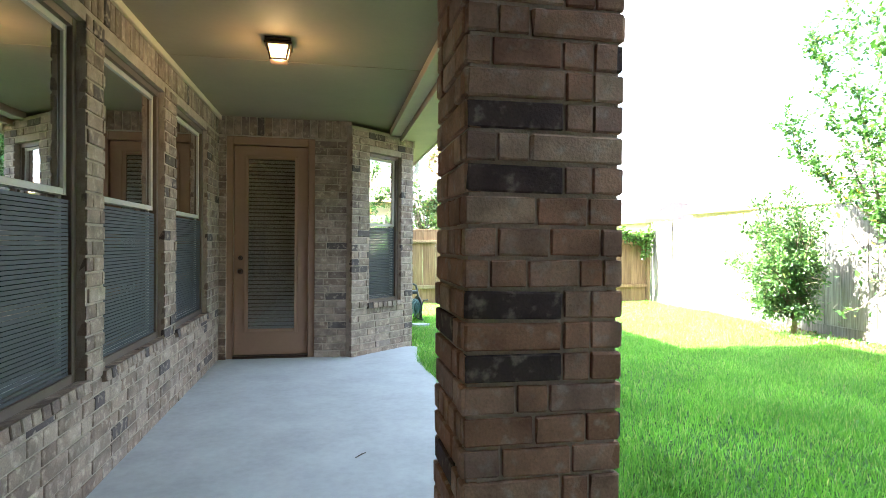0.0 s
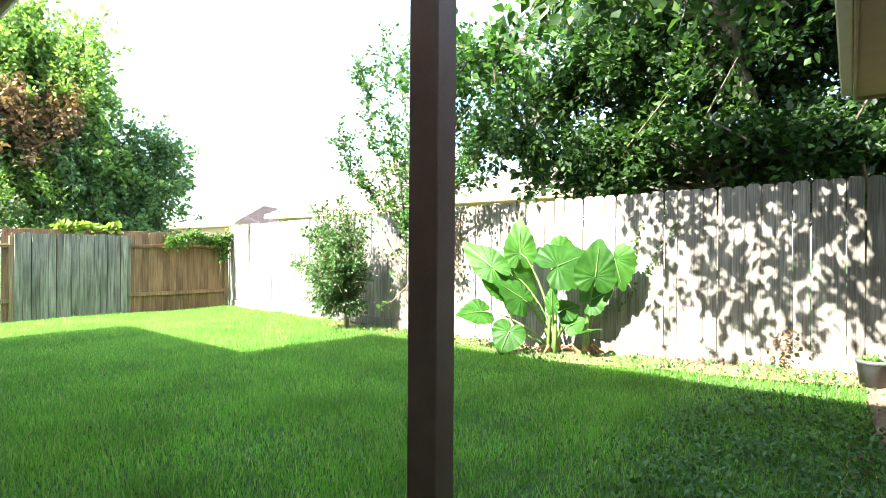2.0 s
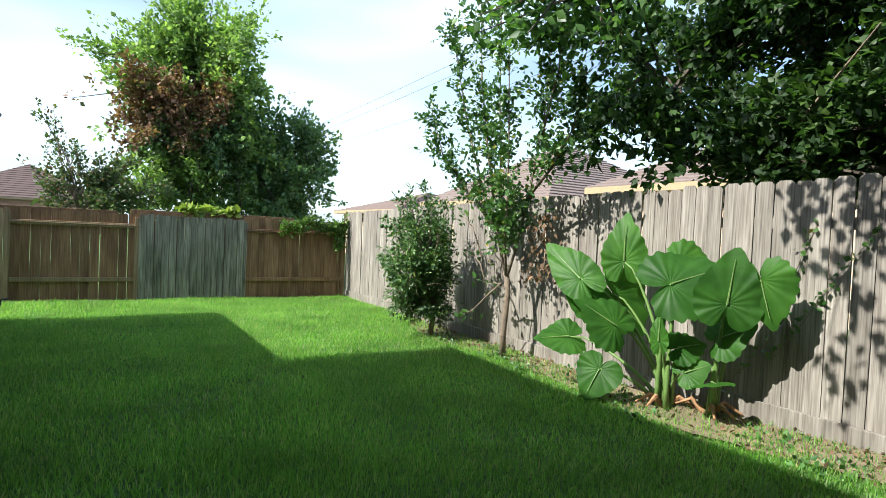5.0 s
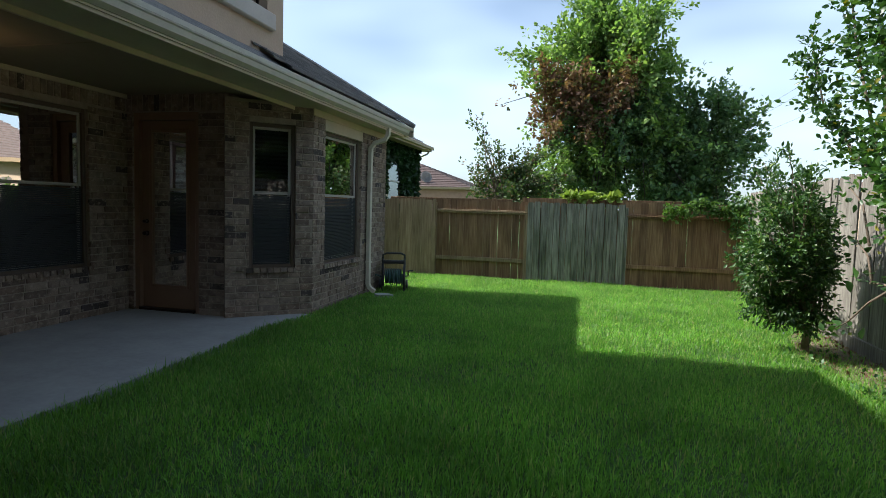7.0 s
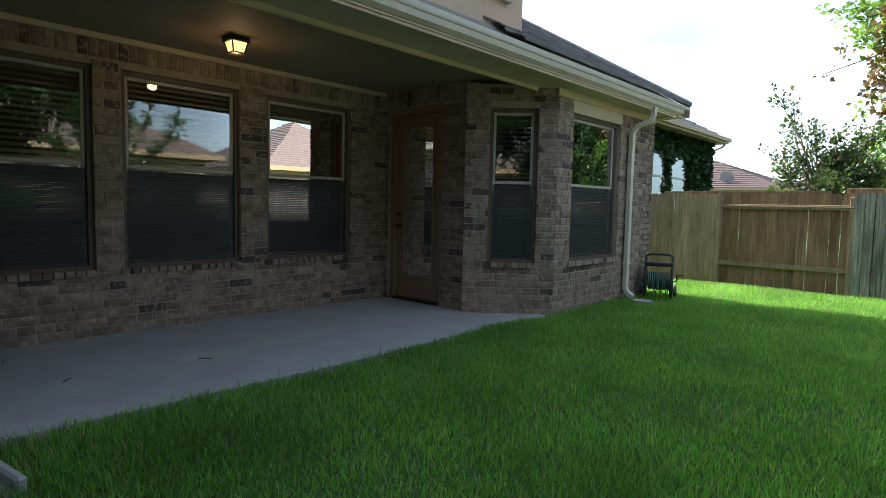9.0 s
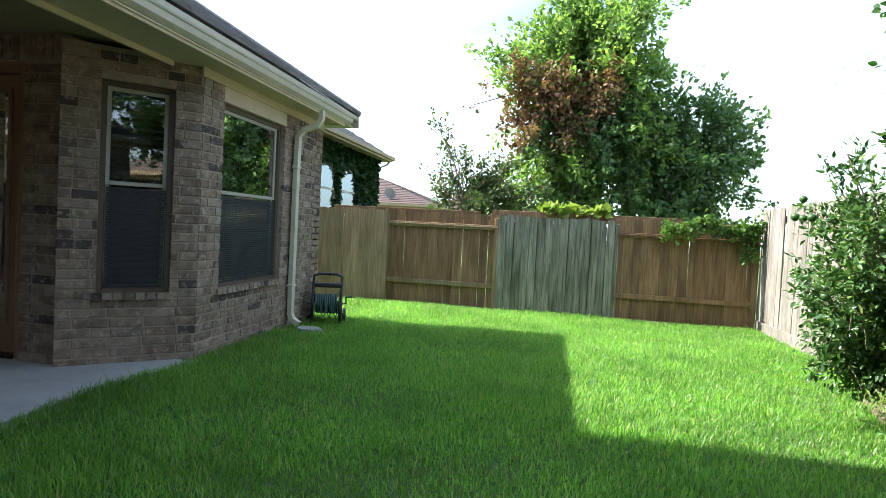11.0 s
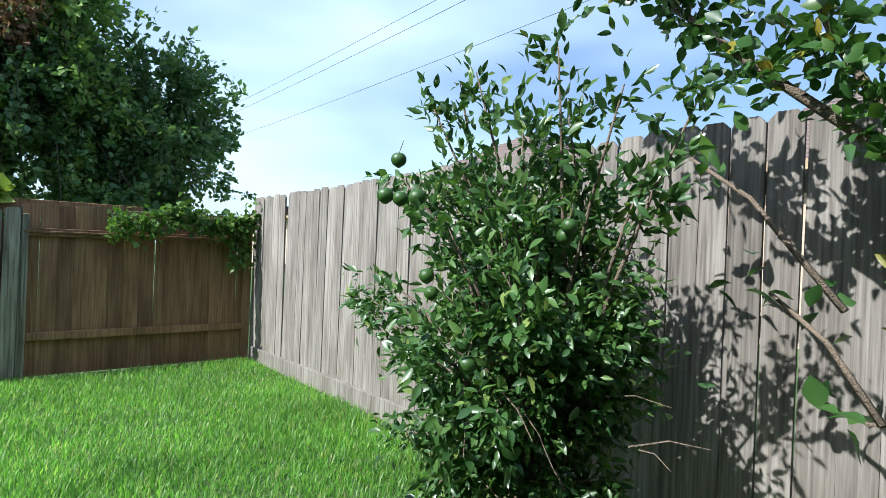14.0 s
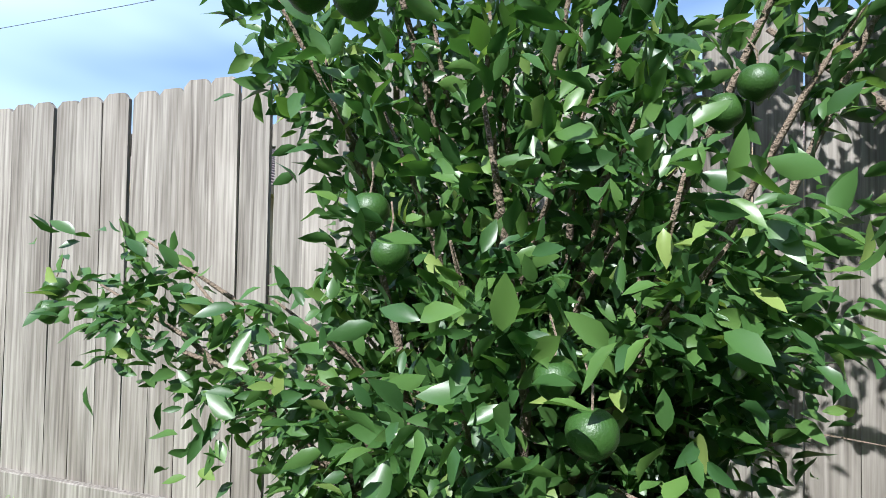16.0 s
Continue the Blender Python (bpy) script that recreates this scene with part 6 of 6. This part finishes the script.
def stepping_stone():
    bm = bmesh.new()
    rng = random.Random(2)
    ring = [(1.48 + 0.15 * math.cos(a) * rng.uniform(0.8, 1.1), 8.75 + 0.11 * math.sin(a) * rng.uniform(0.8, 1.1)) for a in [k * math.pi / 5 for k in range(10)]]
    lo = [bm.verts.new((x, y, 0.0)) for x, y in ring]
    hi = [bm.verts.new((x, y, 0.05)) for x, y in ring]
    for i in range(10):
        bm.faces.new((lo[i], lo[(i + 1) % 10], hi[(i + 1) % 10], hi[i]))
    bm.faces.new(hi)
    tagged(part("stepping_stone", bm, M_CONC, None), "flat grey stone lying in the grass", "stone")


stepping_stone()


# ---------------------------------------------------------------- houses around
def hip_house(name, x0, x1, y0, y1, eave, rise, wallm, roofm, label, ov=0.45, courses=16):
    e = thing(name, ((x0 + x1) / 2, (y0 + y1) / 2, 0), label, "house")
    part("wall", box((x0, y0, -0.1), (x1, y1, eave)), wallm, e)
    ax0, ax1, ay0, ay1 = x0 - ov, x1 + ov, y0 - ov, y1 + ov
    half = min(ax1 - ax0, ay1 - ay0) / 2
    bm = bmesh.new()
    H = None
    for k in range(courses):
        a, b = half * k / courses, half * (k + 1) / courses
        za, zb = eave + rise * k / courses, eave + rise * (k + 1) / courses
        lo = [(ax0 + a, ay0 + a, za + 0.05), (ax1 - a, ay0 + a, za + 0.05), (ax1 - a, ay1 - a, za + 0.05), (ax0 + a, ay1 - a, za + 0.05)]
        hi = [(ax0 + b, ay0 + b, zb + 0.01), (ax1 - b, ay0 + b, zb + 0.01), (ax1 - b, ay1 - b, zb + 0.01), (ax0 + b, ay1 - b, zb + 0.01)]
        dn = [(p[0], p[1], za - 0.005) for p in lo]
        L = [bm.verts.new(p) for p in lo]
        D = H if H else [bm.verts.new(p) for p in dn]
        H = [bm.verts.new(p) for p in hi]
        for i in range(4):
            j = (i + 1) % 4
            bm.faces.new((L[i], L[j], H[j], H[i]))
            bm.faces.new((D[i], D[j], L[j], L[i]))
    roof_ob = part("roof", bm, roofm, e)
    part("fascia", box((ax0 - 0.01, ay0 - 0.01, eave - 0.16), (ax1 + 0.01, ay1 + 0.01, eave + 0.02)), M_EAVE, e, "tan eave board")
    return e, roof_ob


def neighbour():
    e, r = hip_house("neighbour_house", -10.0, -2.2, 14.5, 22.2, 3.72, 2.6, M_STUCCO, M_SHINGLE, "neighbouring house wall covered in dark ivy", 0.55)
    rng = np.random.default_rng(48)
    n = 9000
    p = np.stack([-2.2 + rng.random(n) * 0.14, rng.uniform(14.6, 22.3, n), rng.uniform(1.0, 3.68, n)], 1)
    wins = ((17.6, 0.68), (19.4, 0.66))
    keep = np.ones(n, bool)
    for yc, hw in wins:
        dy = (p[:, 1] - yc) / (hw + 0.12)
        keep &= ~((np.abs(dy) < 1) & (p[:, 2] < 2.55 + 0.45 * np.sqrt(np.clip(1 - dy ** 2, 0, 1))))
    p = p[keep]
    leaf_mesh("ivy", p, np.tile(np.array([[0.8, 0, -0.5]]), (len(p), 1)), 0.2, M_IVY, e, 0.42, rng, 0.1, 0.4)["label"] = "dense dark ivy on the wall"
    for yc, hw in wins:
        bm = bmesh.new()
        ring = [(-hw, 0.9), (hw, 0.9)] + [(hw * math.cos(a), 2.5 + 0.45 * math.sin(a)) for a in [k * math.pi / 12 for k in range(13)]]
        a = [bm.verts.new((-2.09, yc + u, z)) for u, z in ring]
        b = [bm.verts.new((-2.055, yc + u * 0.86, 2.5 + (z - 2.5) * 0.86 if z > 2.4 else z + 0.06)) for u, z in ring]
        k = len(ring)
        for i in range(k):
            bm.faces.new((a[i], a[(i + 1) % k], b[(i + 1) % k], b[i]))
        win = part("window", bm, M_SILLW, e, "arched window frame")
        bm = bmesh.new()
        bm.faces.new([bm.verts.new((-2.07, yc + u * 0.87, 2.5 + (z - 2.5) * 0.87 if z > 2.4 else z)) for u, z in ring])
        part("pane", bm, M_MIRROR, win, "reflecting window glass")
        part("mullion", box((-2.068, yc - hw * 0.86, 2.2), (-2.04, yc + hw * 0.86, 2.26)), M_SILLW, win)
    part("gutter", box((-1.66, 13.9, 3.62), (-1.55, 22.78, 3.74), None, 0.015), M_EAVE, e, "tan gutter")
    part("downspout", tube([(-1.62, 22.5, 3.64), (-1.75, 22.5, 3.45), (-2.1, 22.5, 3.3), (-2.12, 22.5, 2.2)], 0.04, 6), M_GUTTER, e, "cream downspout")


def mirror_mat():
    m, n, l, b = mat_base("far_window_glass", 0.04, 0.85)
    b.inputs["Base Color"].default_value = (0.20, 0.26, 0.27, 1)
    return m


M_MIRROR = mirror_mat()
neighbour()
far_wall = plain("far_brick", (0.40, 0.24, 0.18), 0.9, 0, 0.15, 3, 0.2)
far_house, far_roof = hip_house("far_house", -19.0, -5.0, 46.0, 59.0, 2.95, 2.6, far_wall, M_TILE_R, "distant brick house with a dark red roof")
hip_house("far_house", -9.0, 3.0, 62.0, 74.0, 2.9, 3.4, far_wall, M_TILE_R, "second distant house with a dark red hip roof")
for hx0, hx1, hy0, hy1, ev, rs in ((15.2, 23.0, 3.6, 11.8, 2.95, 2.35), (15.6, 24.0, 14.8, 22.4, 2.8, 2.6), (16.2, 24.0, 27.0, 35.0, 2.6, 1.3), (15.2, 23.0, -9.0, 1.0, 2.9, 2.4)):
    hip_house("back_house", hx0, hx1, hy0, hy1, ev, rs, M_STUCCO, M_TILE, "house behind the fence with a brown tiled hip roof", 0.5, 22)


def dish():
    c = Vector((-8.6, 46.6, 3.75))
    e = thing("satellite_dish", c, "grey satellite dish on the distant roof", "satellite dish")
    bm = bmesh.new()
    rows = []
    fwd = Vector((0.5, -0.8, 0.35)).normalized()
    a = fwd.orthogonal().normalized()
    b = fwd.cross(a)
    for i in range(5):
        r = 0.5 * i / 4
        rows.append([bm.verts.new(c + (a * math.cos(k * math.pi / 8) + b * math.sin(k * math.pi / 8)) * max(r, 0.01) + fwd * (r * r * 0.5)) for k in range(16)])
    for p, q in zip(rows, rows[1:]):
        for k in range(16):
            bm.faces.new((p[k], p[(k + 1) % 16], q[(k + 1) % 16], q[k]))
    bmesh.ops.solidify(bm, geom=bm.faces[:], thickness=0.02)
    part("reflector", bm, M_GREY, e, "", True)
    part("arm", tube([c, c + fwd * 0.25 + Vector((0, 0, -0.25)), c + fwd * 0.55], 0.02, 6), M_GREY, e)
    part("mast", tube([c + Vector((0, 0, -0.6)), c], 0.03, 6), M_GREY, e)


dish()


def cables():
    """Three cables strung between two poles that stand far behind the fences."""
    for y0 in (-30.0, 80.0):
        px = 13.4 if y0 < 0 else 16.4
        e = thing("utility_pole", (px, y0, 0), "weathered timber pole carrying overhead cables", "utility pole", "utility poles")
        part("pole_shaft", tube([(px, y0, -0.2), (px, y0, 5.0), (px, y0, 10.4)], [0.16, 0.14, 0.11], 10), M_BARK, e)
        part("crossarm", box((px - 0.9, y0 - 0.06, 8.4), (px + 1.2, y0 + 0.06, 8.55), None, 0.01), M_BARK, e)
    for x, z in ((13.0, 8.2), (13.4, 8.9), (14.2, 7.6)):
        pts = []
        for i in range(17):
            s = i / 16
            pts.append((x + 3.0 * s, -30 + 110 * s, z + 1.0 - 1.6 * (1 - (2 * s - 1) ** 2)))
        tagged(part("power_cable", tube(pts, 0.007, 4), M_BLACK, None), "thin dark overhead power cable against the sky", "cable", "overhead cables")


cables()


# sticks and clippings on the slab
def debris():
    rng = random.Random(9)
    for x, y in ((-0.6, 2.3), (0.2, 2.5), (0.3, 3.4)):
        a = rng.uniform(0, 6.28)
        d = Vector((math.cos(a), math.sin(a), 0)) * 0.05
        p = Vector((x, y, 0.026))
        tagged(part("twig", tube([p - d, p + Vector((0, 0, 0.004)), p + d], [0.003, 0.004, 0.002], 5), M_BARK_D, None), "small dry twig lying on the concrete slab", "twig")


debris()
lay_bricks()
